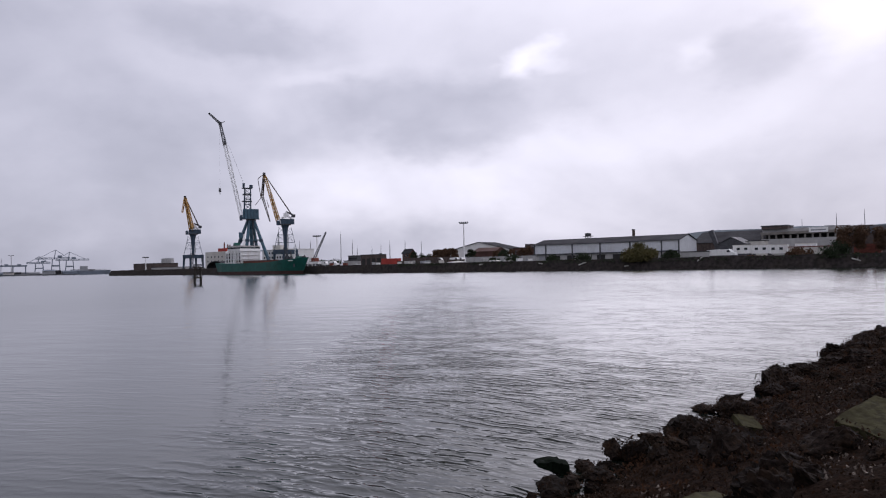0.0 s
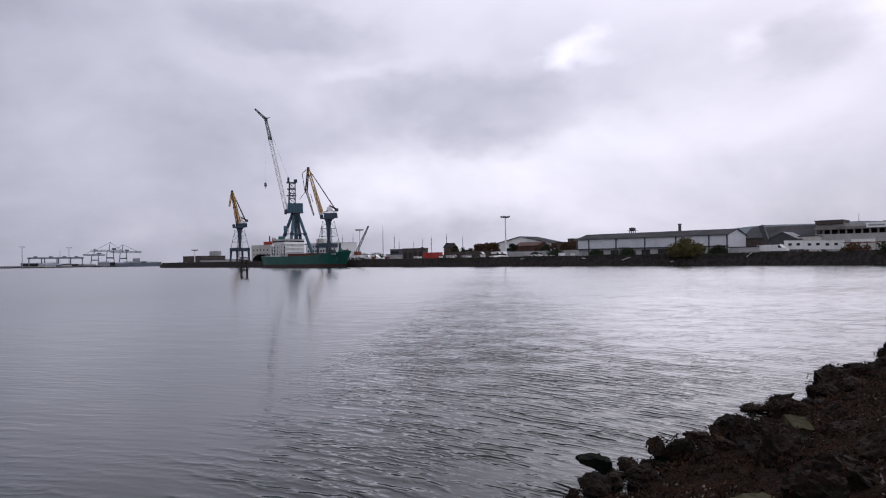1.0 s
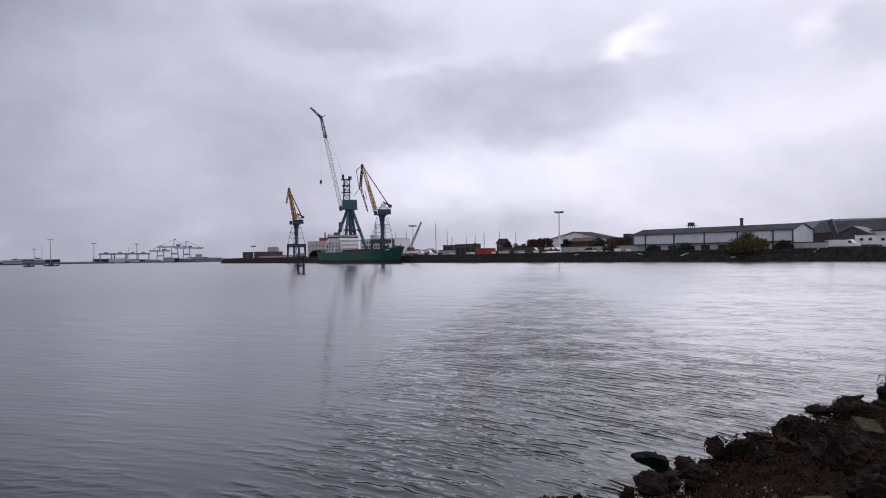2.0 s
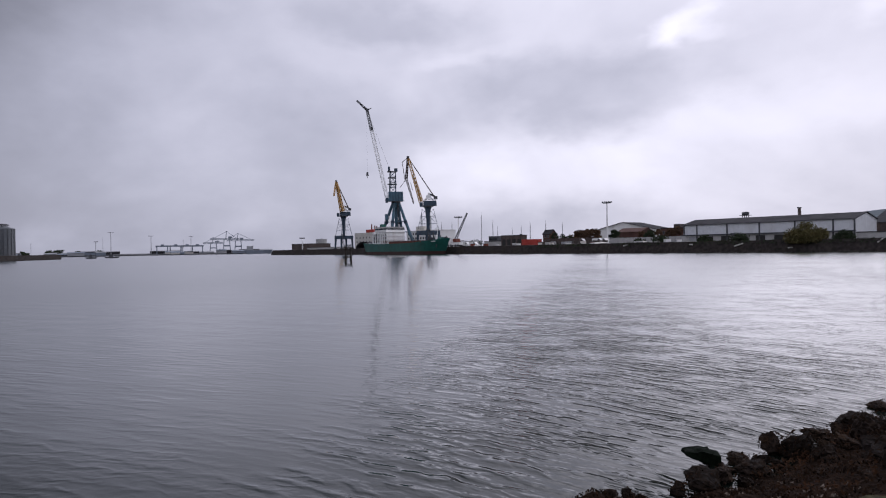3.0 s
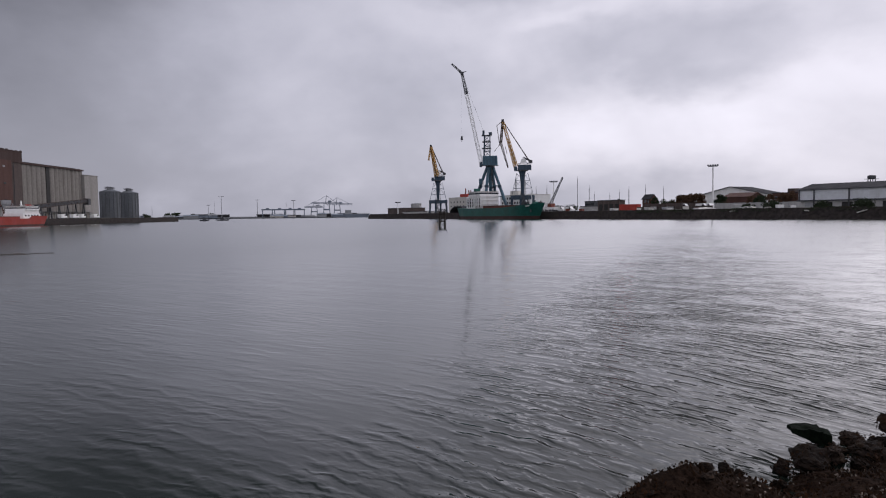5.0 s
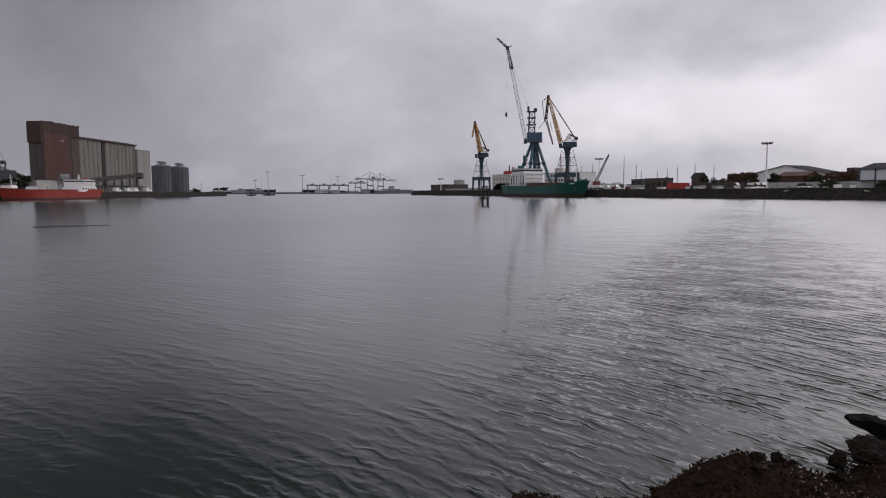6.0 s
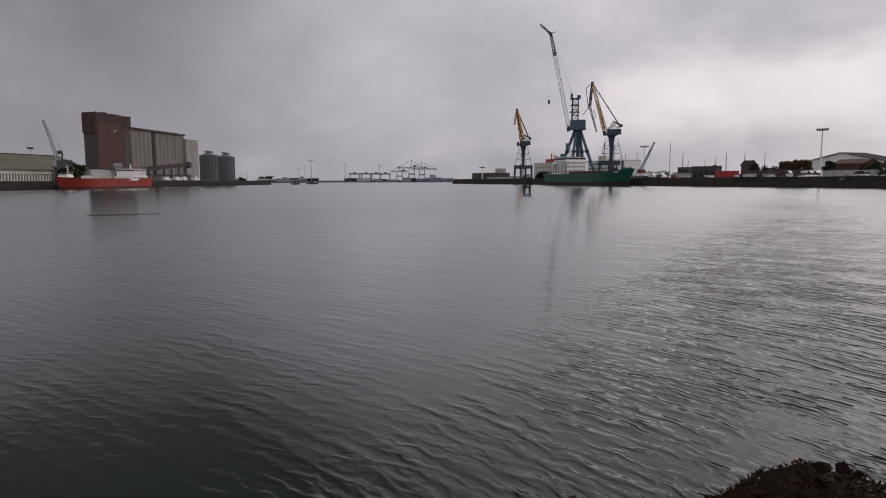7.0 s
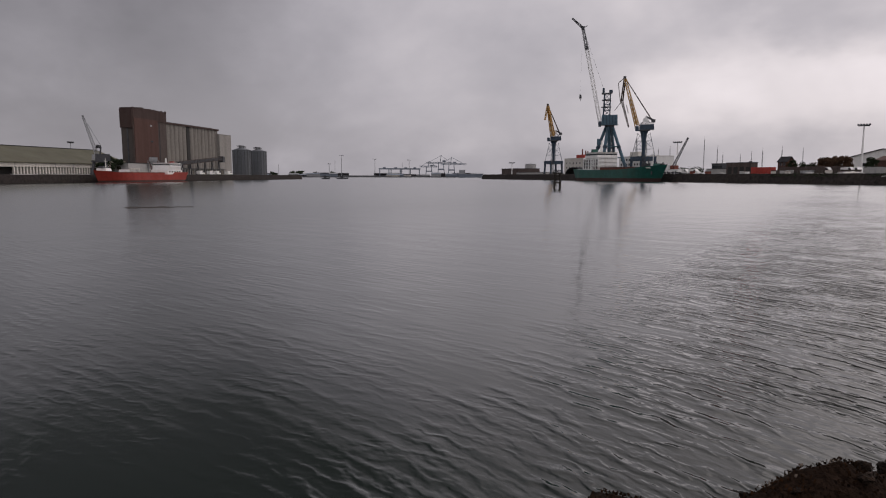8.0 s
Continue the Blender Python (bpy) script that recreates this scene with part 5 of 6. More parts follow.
for i in range(5):
    part("fascia_joint", box(xa + i * (xb - xa) / 4 - 0.08, xa + i * (xb - xa) / 4 + 0.08, -0.36, -0.28, 3.0, 4.6), M_GREYSTEEL, ws)
part("plinth", box(xa - 1, xb + 1, -0.2, 1.0, -0.3, 0.35), M_PALECONC, ws)
lamp_mast(WEST.by(60.9, 60, GW), WZ(60.9, 60, 2.5), 3.5, "yard light masts")

# grab crane
def quay_crane():
    az, b = 59.0, 8.0
    e = thing("grab_crane", WEST.by(az, b, GW, az - WEST.turn), "grey mobile harbour crane with a raised lattice jib", "crane")
    k = WEST.far(az, b)
    for sx, sy in ((-1, -1), (1, -1), (1, 1), (-1, 1)):
        part("leg", beam((sx * 3.2, sy * 3.2, 0), (sx * 2.0, sy * 2.0, 5.2), 0.8), M_DKSTEEL, e)
    part("platform", box(-3, 3, -3, 3, 5.2, 5.9), M_DKSTEEL, e)
    part("machine_house", box(-1.6, 4.2, -1.8, 1.8, 5.9, 8.6, taper=0.15), M_DKSTEEL, e)
    part("cab", box(-2.8, -1.5, -1.8, -0.3, 6.2, 8.4, taper=0.1), M_GREYSTEEL, e)
    zt = WZ(59.97, b, 4.65)
    xt = -radians(0.97) * k
    part("jib", lattice((-0.6, 0, 7.6), (xt, 0, zt), 1.3, 0.6, 14, 0.24, 0.13), M_GREYSTEEL, e)
    part("mast", beam((0.4, 0, 8.4), (0.8, 0, 11.6), 0.6), M_DKSTEEL, e)
    part("sheave", turned([(0.9, 11.0), (1.0, 11.8), (0.8, 12.4)], 12), M_DKSTEEL, e)
    part("stay_rope", beam((0.8, 0, 12), (xt, 0, zt), 0.09), M_DKSTEEL, e)
    return e


quay_crane()

# grain silo: brick tower, ribbed concrete bins, white stair tower, steel bins
bS = 25.0
s0, s1 = WEST.s(56.5, bS), WEST.s(54.08, bS)
tw = thing("silo_tower", WEST.at((s0 + s1) / 2, bS, GW), "tall red-brown brick silo tower with a flat roof", "building")
hT, Lt = WZ(55.3, bS, 5.12), (s1 - s0) / 2
part("wall", box(-Lt, Lt, 0, 6.5, -0.3, hT), M_BRICKGREY, tw)
part("brick_panel", box(-Lt + 0.6, Lt * 0.42, -0.35, 0.1, 1.0, hT - 4.5), M_BRICK, tw)
part("upper_wall", box(-Lt - 0.1, Lt + 0.1, -0.25, 6.7, hT - 5.2, hT), M_BRICKTOP, tw)
part("parapet", box(-Lt - 0.2, Lt + 0.2, -0.35, 6.9, hT, hT + 0.4), M_BRICKTOP, tw)
for i in range(9):
    x = -Lt + 0.4 + (2 * Lt - 0.8) * i / 8
    part("coping", box(x - 0.45, x + 0.45, -0.4, 0.3, hT + 0.4, hT + 0.62 + 0.12 * (i % 3)), M_BRICKGREY, tw)
part("downpipe", beam((Lt * 0.5, -0.5, 1.0), (Lt * 0.5, -0.5, hT - 5.4), 0.3, sides=6), M_DKSTEEL, tw)
for x, w2, h2 in ((-Lt * 0.1, 1.2, 1.5), (Lt * 0.35, 1.6, 1.3), (Lt * 0.75, 1.0, 1.1)):
    part("roof_housing", box(x - w2, x + w2, 3, 6, hT + 0.4, hT + h2), M_BRICKGREY, tw)
for j in range(3):
    part("window", box(-0.6 + 0.2 * j, 1.0 + 0.2 * j, -0.5, -0.3, hT - 8 - 8 * j, hT - 7.2 - 8 * j), M_GREYSTEEL if j == 0 else M_GLASS, tw)
# overhanging side wing towards the shed
part("side_wing", box(-Lt - 0.25, -Lt + 0.05, 0.6, 6.2, -0.3, hT - 6.0), M_SIDE, tw)
part("side_chute", box(-Lt - 0.5, -Lt - 0.2, 2.6, 3.3, 3.0, hT - 6.0), M_DKSTEEL, tw)
part("side_head", box(-Lt - 0.9, -Lt - 0.08, -0.1, 6.5, hT - 9.5, hT - 0.3), M_BRICKTOP, tw)

s0, s1 = WEST.s(54.08, bS + 0.5), WEST.s(50.1, bS + 0.5)
hS, Ls2 = WZ(52, bS, 4.06), (s1 - s0) / 2
si = thing("grain_silo", WEST.at((s0 + s1) / 2, bS + 0.5, GW), "grey ribbed concrete grain silo block with stained bins", "silo")
part("core", box(-Ls2, Ls2, 0.6, 16, -0.3, hS - 0.4), M_CONC, si)
nb = 14
gap_x = WEST.s(52.28, bS + 0.5) - (s0 + s1) / 2
binm = None
for i in range(nb):
    x = -Ls2 + (2 * Ls2) * (i + 0.5) / nb
    r = Ls2 / nb * 0.98
    if abs(x - gap_x) < r * 0.9:
        # shade in the recess painted as a dark strip
        part("stair_slot", box(x - r * 0.8, x + r * 0.8, 0.3, 0.7, 1.0, hS - 1.0), M_SHADED, si)
        continue
    if binm is None:
        binm = part("bin_wall", turned([(r, -0.3), (r, hS - 1.2)], 14), M_CONC, si)
        binm.matrix_basis = pose(x, 0.9, 0) @ Matrix.Diagonal((1, 0.42, 1, 1))
    else:
        again("bin_wall", binm, si, pose(x, 0.9, 0) @ Matrix.Diagonal((1, 0.42, 1, 1)))
part("parapet", box(-Ls2 - 0.2, Ls2 + 0.2, -0.3, 16.2, hS - 1.2, hS - 0.3), M_BRICKTOP, si)
for i in range(12):
    x = -Ls2 + 1.2 + (2 * Ls2 - 2.4) * i / 11
    part("dock_post", box(x - 0.2, x + 0.2, -3.7, -3.3, -0.3, 3.2), M_PALECONC, si)
    part("dock_door", box(x + 0.5, x + 2.0, -3.26, -3.16, -0.2, 2.6), M_SHADED, si)
part("dock_canopy", box(-Ls2 - 0.3, Ls2 + 0.3, -4.2, 0.1, 3.4, 3.7), M_DKSTEEL, si)
part("roof_gallery", box(-Ls2, Ls2, 4, 10, hS - 0.3, hS + 0.5), M_DKSTEEL, si)
part("loading_dock", box(-Ls2, Ls2, -3.2, 0.2, -0.3, 3.4), M_CONC, si)
s0, s1 = WEST.s(50.05, bS - 1), WEST.s(49.12, bS - 1)
st, ln = az_block("stair_tower", WEST, 50.03, 49.12, bS - 1, 10, GW, 3.36, M_STAIR, "pale concrete stair tower beside the silo", M_STAIR)
hb_ = WZ(47.7, bS, 2.1)
rb = WEST.far(47.7, bS) * radians(0.74)


def steel_bin(m, r, h):
    e = thing("steel_bin", m, "dark galvanised steel grain bin with a conical roof", "silo", "steel grain bins")
    part("shell", turned([(r, -0.2), (r, h)], 28), M_BIN, e)
    part("roof", turned([(r + 0.15, h), (r + 0.15, h + 0.15), (1.0, h + 1.9), (0.8, h + 2.2)], 28), M_BIN, e)
    for i in range(7):
        part("hoop", turned([(r + 0.02, h * i / 7), (r + 0.1, h * i / 7 + 0.12), (r + 0.02, h * i / 7 + 0.24)], 28), M_BIN, e)
    for i in range(16):
        a = 2 * math.pi * i / 16
        part("stiffener", box(-0.1, 0.1, -0.1, 0.1, 0, h), M_DKSTEEL, e).matrix_basis = pose((r + 0.1) * math.cos(a), (r + 0.1) * math.sin(a), 0, 0, 0, math.degrees(a))
    part("catwalk", lattice((-r, 0, h + 2.5), (r, 0, h + 2.5), 0.9, 0.9, 8, 0.18, 0.1), M_DKSTEEL, e)
    part("conveyor_cover", box(-r * 0.55, r * 0.55, -0.5, 0.5, h + 2.6, h + 3.3, taper=0.15), M_DKSTEEL, e)
    for x in (-r * 0.5, r * 0.5):
        part("catwalk_leg", beam((x, 0, h + 0.5), (x, 0, h + 2.6), 0.25), M_DKSTEEL, e)
    return e


sb0 = steel_bin(WEST.by(48.3, bS + 6, GW), rb, hb_)
copy_thing(sb0, WEST.by(46.98, bS + 6, GW))
# sloping conveyor gallery before the silo
cg = thing("conveyor_gallery", WEST.at(0, 10, GW), "dark sloping conveyor gallery on trestles", "conveyor")
xa, xb = WEST.s(53.3, 10), WEST.s(49.9, 10)
za, zb = WZ(53.3, 10, 0.95), WZ(49.9, 10, 1.38)
part("gallery", beam((xa, 0, za), (xb, 0, zb), 1.5), M_DKSTEEL, cg)
part("truss", lattice((xa, 0, za), (xb, 0, zb), 1.9, 1.9, 16, 0.16, 0.1), M_BRICKGREY, cg)
for i in range(6):
    t = (i + 0.5) / 6
    x, z = xa + (xb - xa) * t, za + (zb - za) * t
    part("trestle", beam((x, -0.9, -0.1), (x, 0, z - 0.8), 0.35), M_DKSTEEL, cg)
    part("trestle", beam((x, 0.9, -0.1), (x, 0, z - 0.8), 0.35), M_DKSTEEL, cg)
part("head_house", box(xb - 1.2, xb + 1.2, -1.3, 1.3, zb - 2.2, zb + 1.2), M_DKSTEEL, cg)
# low intake building and hopper
o, ln = az_block("intake_building", WEST, 57.0, 55.4, 12, 8, GW, 0.98, M_PALECONC, "low pale intake building by the silo")
hp = thing("intake_hopper", WEST.by(55.15, 10, GW), "pale steel intake hopper on legs", "hopper")
zh = WZ(55.15, 10, 1.42)
part("funnel", turned([(0.5, zh - 5.0), (2.3, zh - 1.5), (2.3, zh)][::1], 4), M_GREYSTEEL, hp)
for sx, sy in ((-1, -1), (1, -1), (1, 1), (-1, 1)):
    part("leg", beam((sx * 1.7, sy * 1.7, 0), (sx * 1.7, sy * 1.7, zh - 1.4), 0.3), M_GREYSTEEL, hp)
for az, b, h, wd, i in ((58.3, 14, 8.5, 5, 0), (57.7, 16, 7.6, 4, 1), (58.9, 15, 6.2, 5, 2)):
    tree("tree", WEST.by(az, b, GW), h, wd, M_DARKLEAF, "dark evergreen tree between shed and silo", 90 + i, 800, 0.5, 0.15, "trees by the silo")
for az in (51.6, 50.8, 50.3, 49.4):
    copy_thing(v0, WEST.by(az, 5, GW, random.uniform(-10, 10)))

# red coaster
r_bow, r_st = WEST.s(59.45, -7), WEST.s(53.25, -7)
Lr = r_st - r_bow
rs = thing("red_coaster", WEST.at((r_bow + r_st) / 2, -7.0, 0.0, 180), "orange-red coaster with a white aft house at the west quay", "ship")


def sheer_red(t):
    return 3.1 + (1.0 if t < 0.18 else 0) + max(0.0, t - 0.70) * 5.0


part("hull", hull_mesh(Lr, 10.0, sheer_red, z_split=(0.7, None)), M_REDHULL, rs)
part("boot_top", hull_mesh(Lr - 0.1, 9.95, sheer_red, z_split=(-1.0, 0.72), top=False), M_BOOT, rs)
hx0, hx1 = -(WEST.s(53.75, -7) - (r_bow + r_st) / 2), -(WEST.s(54.7, -7) - (r_bow + r_st) / 2)
hh = part("deck_house", box(hx0 - 1.2, hx1 + 0.6, -4.2, 4.2, 3.0, 5.2, taper=0.25), M_WHITE, rs)
part("upper_house", box(hx0 - 0.4, hx1 - 0.6, -4.0, 4.0, 5.2, 6.6, taper=0.2), M_WHITE, rs)
br = part("bridge", box(hx0 + 0.2, hx1 - 1.2, -4.4, 4.4, 6.6, 8.1, taper=0.25), M_WHITE, rs)
part("bridge_window_band", box(hx0 + 0.5, hx1 - 1.3, -4.36, 4.36, 7.1, 7.6), M_GLASS, br)
part("bridge_roof", box(hx0, hx1 - 1.0, -4.5, 4.5, 8.1, 8.25), M_WHITE, rs)
for i in range(5):
    x = hx0 + (hx1 - hx0) * (i + 0.5) / 5
    for y0, y1 in ((-4.26, -4.0), (4.0, 4.26)):
        part("window", box(x - 0.35, x + 0.35, y0, y1, 4.0, 4.6), M_GLASS, hh)
for z, x0, x1 in ((5.2, hx0 - 1.0, hx1 + 0.4), (6.6, hx0 - 0.3, hx1 - 0.4)):
    for y in (-4.3, 4.3):
        rl = beam((x0, y, z + 0.9), (x1, y, z + 0.9), 0.09)
        for i in range(8):
            x = x0 + (x1 - x0) * i / 7
            beam((x, y, z), (x, y, z + 0.9), 0.08, bm=rl)
        part("railing", rl, M_WHITE, rs)
part("funnel", box(hx0 - 0.6, hx0 + 1.0, -1.1, 1.1, 6.6, 9.0, taper=0.25), M_REDHULL, rs)
part("radar_mast", lattice(((hx0 + hx1) / 2, 0, 8.2), ((hx0 + hx1) / 2, 0, 10.4), 0.6, 0.25, 4, 0.12, 0.08), M_WHITE, rs)
part("hatch_coaming", box(hx1 + 2, Lr * 0.30, -3.6, 3.6, 3.0, 3.7), M_REDHULL, rs)
for i in range(5):
    x0 = hx1 + 2.2 + (Lr * 0.29 - hx1 - 2.2) * i / 5
    part("hatch_cover", box(x0, x0 + (Lr * 0.29 - hx1 - 2.2) / 5 - 0.15, -3.8, 3.8, 3.7, 4.0, taper=0.1), M_RUST, rs)
xg = -(WEST.s(57.1, -7) - (r_bow + r_st) / 2)
part("deck_cabin", box(xg - 2.4, xg + 1.8, -2.6, 2.6, 4.0, 5.1, taper=0.15), M_WHITE, rs)
part("deck_gantry", lattice((xg - 3.0, 3.4, 5.2), (xg + 2.6, 3.4, 5.2), 0.7, 0.7, 6, 0.16, 0.1), M_CREAM, rs)
for x in (xg - 3.0, xg + 2.6):
    part("gantry_leg", beam((x, 3.4, 3.0), (x, 3.4, 5.3), 0.25), M_CREAM, rs)
part("forecastle", box(Lr * 0.37, Lr * 0.43, -2.2, 2.2, 4.4, 5.5, taper=0.3), M_WHITE, rs)
part("windlass", box(Lr * 0.405, Lr * 0.43, -1.2, 1.2, 5.5, 6.2, taper=0.2), M_DKSTEEL, rs)
part("foremast", beam((Lr * 0.38, 0, 4.6), (Lr * 0.38, 0, 9.4), 0.4, 0.2, sides=8), M_CREAM, rs)
part("mast_arm", beam((Lr * 0.38 - 0.9, 0, 8.2), (Lr * 0.38 + 0.9, 0, 8.2), 0.16), M_CREAM, rs)

# ---------------- far docks ----------------
def container_crane(az, dist, h, label, armL=18.0, armR=16.0):
    e = thing("container_crane", out(az, dist, 1.5), label, "crane", "container cranes of the far docks")
    for sx in (-1, 1):
        for y in (-6, 6):
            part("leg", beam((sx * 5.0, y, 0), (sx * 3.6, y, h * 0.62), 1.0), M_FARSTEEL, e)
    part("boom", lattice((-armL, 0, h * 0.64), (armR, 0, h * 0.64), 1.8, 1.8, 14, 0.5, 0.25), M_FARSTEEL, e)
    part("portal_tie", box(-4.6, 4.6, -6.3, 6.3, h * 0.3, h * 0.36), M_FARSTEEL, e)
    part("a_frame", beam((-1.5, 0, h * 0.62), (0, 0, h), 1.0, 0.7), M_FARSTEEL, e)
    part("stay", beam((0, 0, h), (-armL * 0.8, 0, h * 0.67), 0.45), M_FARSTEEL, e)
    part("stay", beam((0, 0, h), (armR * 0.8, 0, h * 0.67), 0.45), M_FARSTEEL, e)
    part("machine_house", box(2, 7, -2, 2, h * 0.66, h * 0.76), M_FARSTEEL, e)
    return e


for az, el, aL, aR in ((32.24, 1.25, 14, 12), (31.17, 1.76, 22, 16), (30.25, 1.58, 16, 22)):
    container_crane(az, 960, H - 1.5 + 960 * math.tan(radians(el)), "blue-grey container crane with a raised lattice frame", aL, aR)


def yard_gantry(az, dist, wide, h):
    e = thing("yard_gantry", out(az, dist, 1.5), "blue-grey rubber-tyred yard gantry crane", "crane", "yard gantries of the far docks")
    for sx in (-1, 1):
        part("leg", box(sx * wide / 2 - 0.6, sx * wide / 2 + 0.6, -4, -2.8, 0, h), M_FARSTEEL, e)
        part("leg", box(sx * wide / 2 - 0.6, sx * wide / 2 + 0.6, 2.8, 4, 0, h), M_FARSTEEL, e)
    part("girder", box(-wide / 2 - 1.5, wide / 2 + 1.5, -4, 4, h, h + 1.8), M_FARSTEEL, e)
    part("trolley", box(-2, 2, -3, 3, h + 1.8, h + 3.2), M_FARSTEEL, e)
    return e


yg = yard_gantry(36.2, 920, 13, 9.5)
for az in (35.2, 34.3, 33.5):
    copy_thing(yg, out(az, 920 + random.uniform(-10, 20), 1.5))
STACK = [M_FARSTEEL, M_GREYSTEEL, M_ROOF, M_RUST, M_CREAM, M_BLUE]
rng = random.Random(21)
for i in range(46):
    az = rng.uniform(28.0, 47.2)
    if 36.9 < az < 40:
        continue
    e = thing("far_store", out(az, rng.uniform(880, 940), 1.5, rng.uniform(-8, 8)), "low grey dock store on the far shore", "building", "stores of the far docks")
    wd, h = rng.uniform(4, 13), rng.uniform(1.5, 4.2)
    part("wall", box(-wd, wd, 0, 10, -0.5, h), rng.choice(STACK[:3] + [M_CREAM]), e)
    part("roof", prism([(-0.5, h), (5, h + 1.2), (10.5, h)], -wd - 0.3, wd + 0.3), rng.choice([M_ROOF, M_GREYSTEEL, M_FARSTEEL]), e)
for az, el, hd in ((39.94, 1.72, 6.5), (37.03, 1.42, 5.5), (34.0, 1.35, 5.0), (41.0, 1.0, 4.0)):
    lamp_mast(out(az, 915, 1.0), H + 915 * math.tan(radians(el)) - 1.0, hd, thick=1.0)
for az, el in ((40.5, 1.2), (34.6, 1.1), (45.3, 0.8)):
    thin_mast(out(az, 925, 1.0), H + 925 * math.tan(radians(el)) - 1.0, "slender lattice mast of the far docks", 1.2)
rng = random.Random(33)
for i in range(16):
    az = rng.uniform(40.5, 46.2)
    tree("tree", out(az, rng.uniform(915, 945), 1.0), rng.uniform(4.5, 8.0), rng.uniform(7, 12), M_DARKLEAF, "dark low tree on the far shore", 300 + i, 160, 1.6, 0.1, "trees of the far shore")


def work_boat(az, dist, label, l=7.0):
    e = thing("work_boat", out(az, dist, 0.0, random.uniform(-20, 20)), label, "boat", "small boats on the river")
    part("hull", hull_mesh(l, 2.6, lambda t: 0.9 + 0.5 * max(0, t - 0.6), z_split=(-0.3, None), rake=0.8, draft=0.3), M_DKSTEEL, e)
    part("wheelhouse", box(-l * 0.15, l * 0.12, -0.8, 0.8, 0.9, 2.5, taper=0.15), M_DKSTEEL, e)
    part("mast", beam((0, 0, 2.5), (0, 0, 4.5), 0.12), M_DKSTEEL, e)
    return e


work_boat(41.35, 470, "small dark moored work boat")
work_boat(39.9, 500, "dark mooring barge with a small wheelhouse", 10.0)
# pale far vessel at the dock mouth
fv = thing("far_vessel", out(28.6, 820, 0.0, 0), "pale grey vessel lying in the far dock mouth", "ship")
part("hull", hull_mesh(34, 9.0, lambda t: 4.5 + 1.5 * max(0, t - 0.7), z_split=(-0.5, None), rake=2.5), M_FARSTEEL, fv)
part("deck_house", box(-14, -6, -3.5, 3.5, 4.4, 9.5, taper=0.3), M_GREYSTEEL, fv)

# ---------------- old mooring dolphin in the river ----------------
dol = thing("mooring_dolphin", out(20.95, 138.0), "black timber mooring dolphin standing in the river", "dolphin")
for x, y in ((-0.55, -0.3), (0.55, -0.3), (-0.5, 0.7), (0.5, 0.7)):
    part("pile", beam((x * 1.25, y, -2.0), (x * 0.9, y * 0.7, 3.2), 0.42, 0.36, sides=9), M_WOOD, dol)
for z in (1.1, 2.5):
    part("waling", box(-0.8, 0.8, -0.62, -0.40, z, z + 0.3), M_WOOD, dol)
part("cross_brace", beam((-0.55, -0.5, 0.6), (0.5, -0.5, 2.5), 0.16), M_WOOD, dol)
part("deck", box(-1.0, 1.0, -0.9, 1.0, 3.1, 3.35), M_WOOD, dol)
part("fence", lattice((-0.9, 0, 3.6), (0.9, 0, 3.6), 0.55, 0.55, 5, 0.1, 0.08), M_DKSTEEL, dol)
part("marker_post", beam((0.9, 0, 3.3), (0.9, 0, 5.4), 0.14), M_DKSTEEL, dol)

# drifting raft of weed
raft = thing("weed_raft", out(55.4, 61.0, 0.0), "dark flat raft of floating weed", "seaweed")
bm = bmesh.new()
rng = random.Random(77)
for i in range(150):
    x = rng.uniform(-1.9, 1.2) if i < 110 else rng.uniform(1.2, 3.4)
    r = rng.uniform(0.06, 0.26) * (1.0 if i < 110 else 0.6)
    bmesh.ops.create_icosphere(bm, subdivisions=1, radius=r, matrix=Matrix.Translation((x, rng.gauss(0, 0.5), 0.0)) @ pose(0, 0, 0, 0, 0, rng.uniform(0, 180)) @ Matrix.Diagonal((2.2, 1.0, 0.22, 1)))
part("weed", bm, M_WOOD, raft)

# hill behind the east bank, faint because haze is mixed into its colour
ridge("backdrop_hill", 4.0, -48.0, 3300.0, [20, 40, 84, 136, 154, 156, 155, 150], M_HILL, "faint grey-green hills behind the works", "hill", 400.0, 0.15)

# ---------------- the near bank: seaweedy boulders where the look-out stands ----------------
M_ROCK = mat("wet_dark_stone", (0.019, 0.0135, 0.0105), 0.8, vary=0.6, grain=5.0, stain=0.6, dirt=(0.030, 0.017, 0.008), bump=0.03, random_part=0.45, spec=0.07)
M_WEED = mat("brown_bladder_wrack", (0.017, 0.010, 0.006), 0.85, vary=0.6, grain=9.0, stain=0.5, dirt=(0.008, 0.005, 0.003), bump=0.01, spec=0.12)
M_SOIL = mat("dark_shingle", (0.021, 0.013, 0.009), 0.95, vary=0.6, grain=7.0, stain=0.5, dirt=(0.005, 0.0035, 0.003), bump=0.05, spec=0.03)
M_SHELL = mat("pale_shell_and_chips", (0.17, 0.135, 0.105), 0.75, vary=0.4, grain=12.0, stain=0.3)
M_MOSS = mat("mossy_slab", (0.046, 0.042, 0.021), 0.9, vary=0.45, grain=3.0, stain=0.7, dirt=(0.014, 0.012, 0.007), bump=0.02, spec=0.08)
M_GREENROCK = mat("weedy_green_stone", (0.004, 0.007, 0.004), 0.9, vary=0.6, grain=5.0, stain=0.5, bump=0.02, spec=0.05)

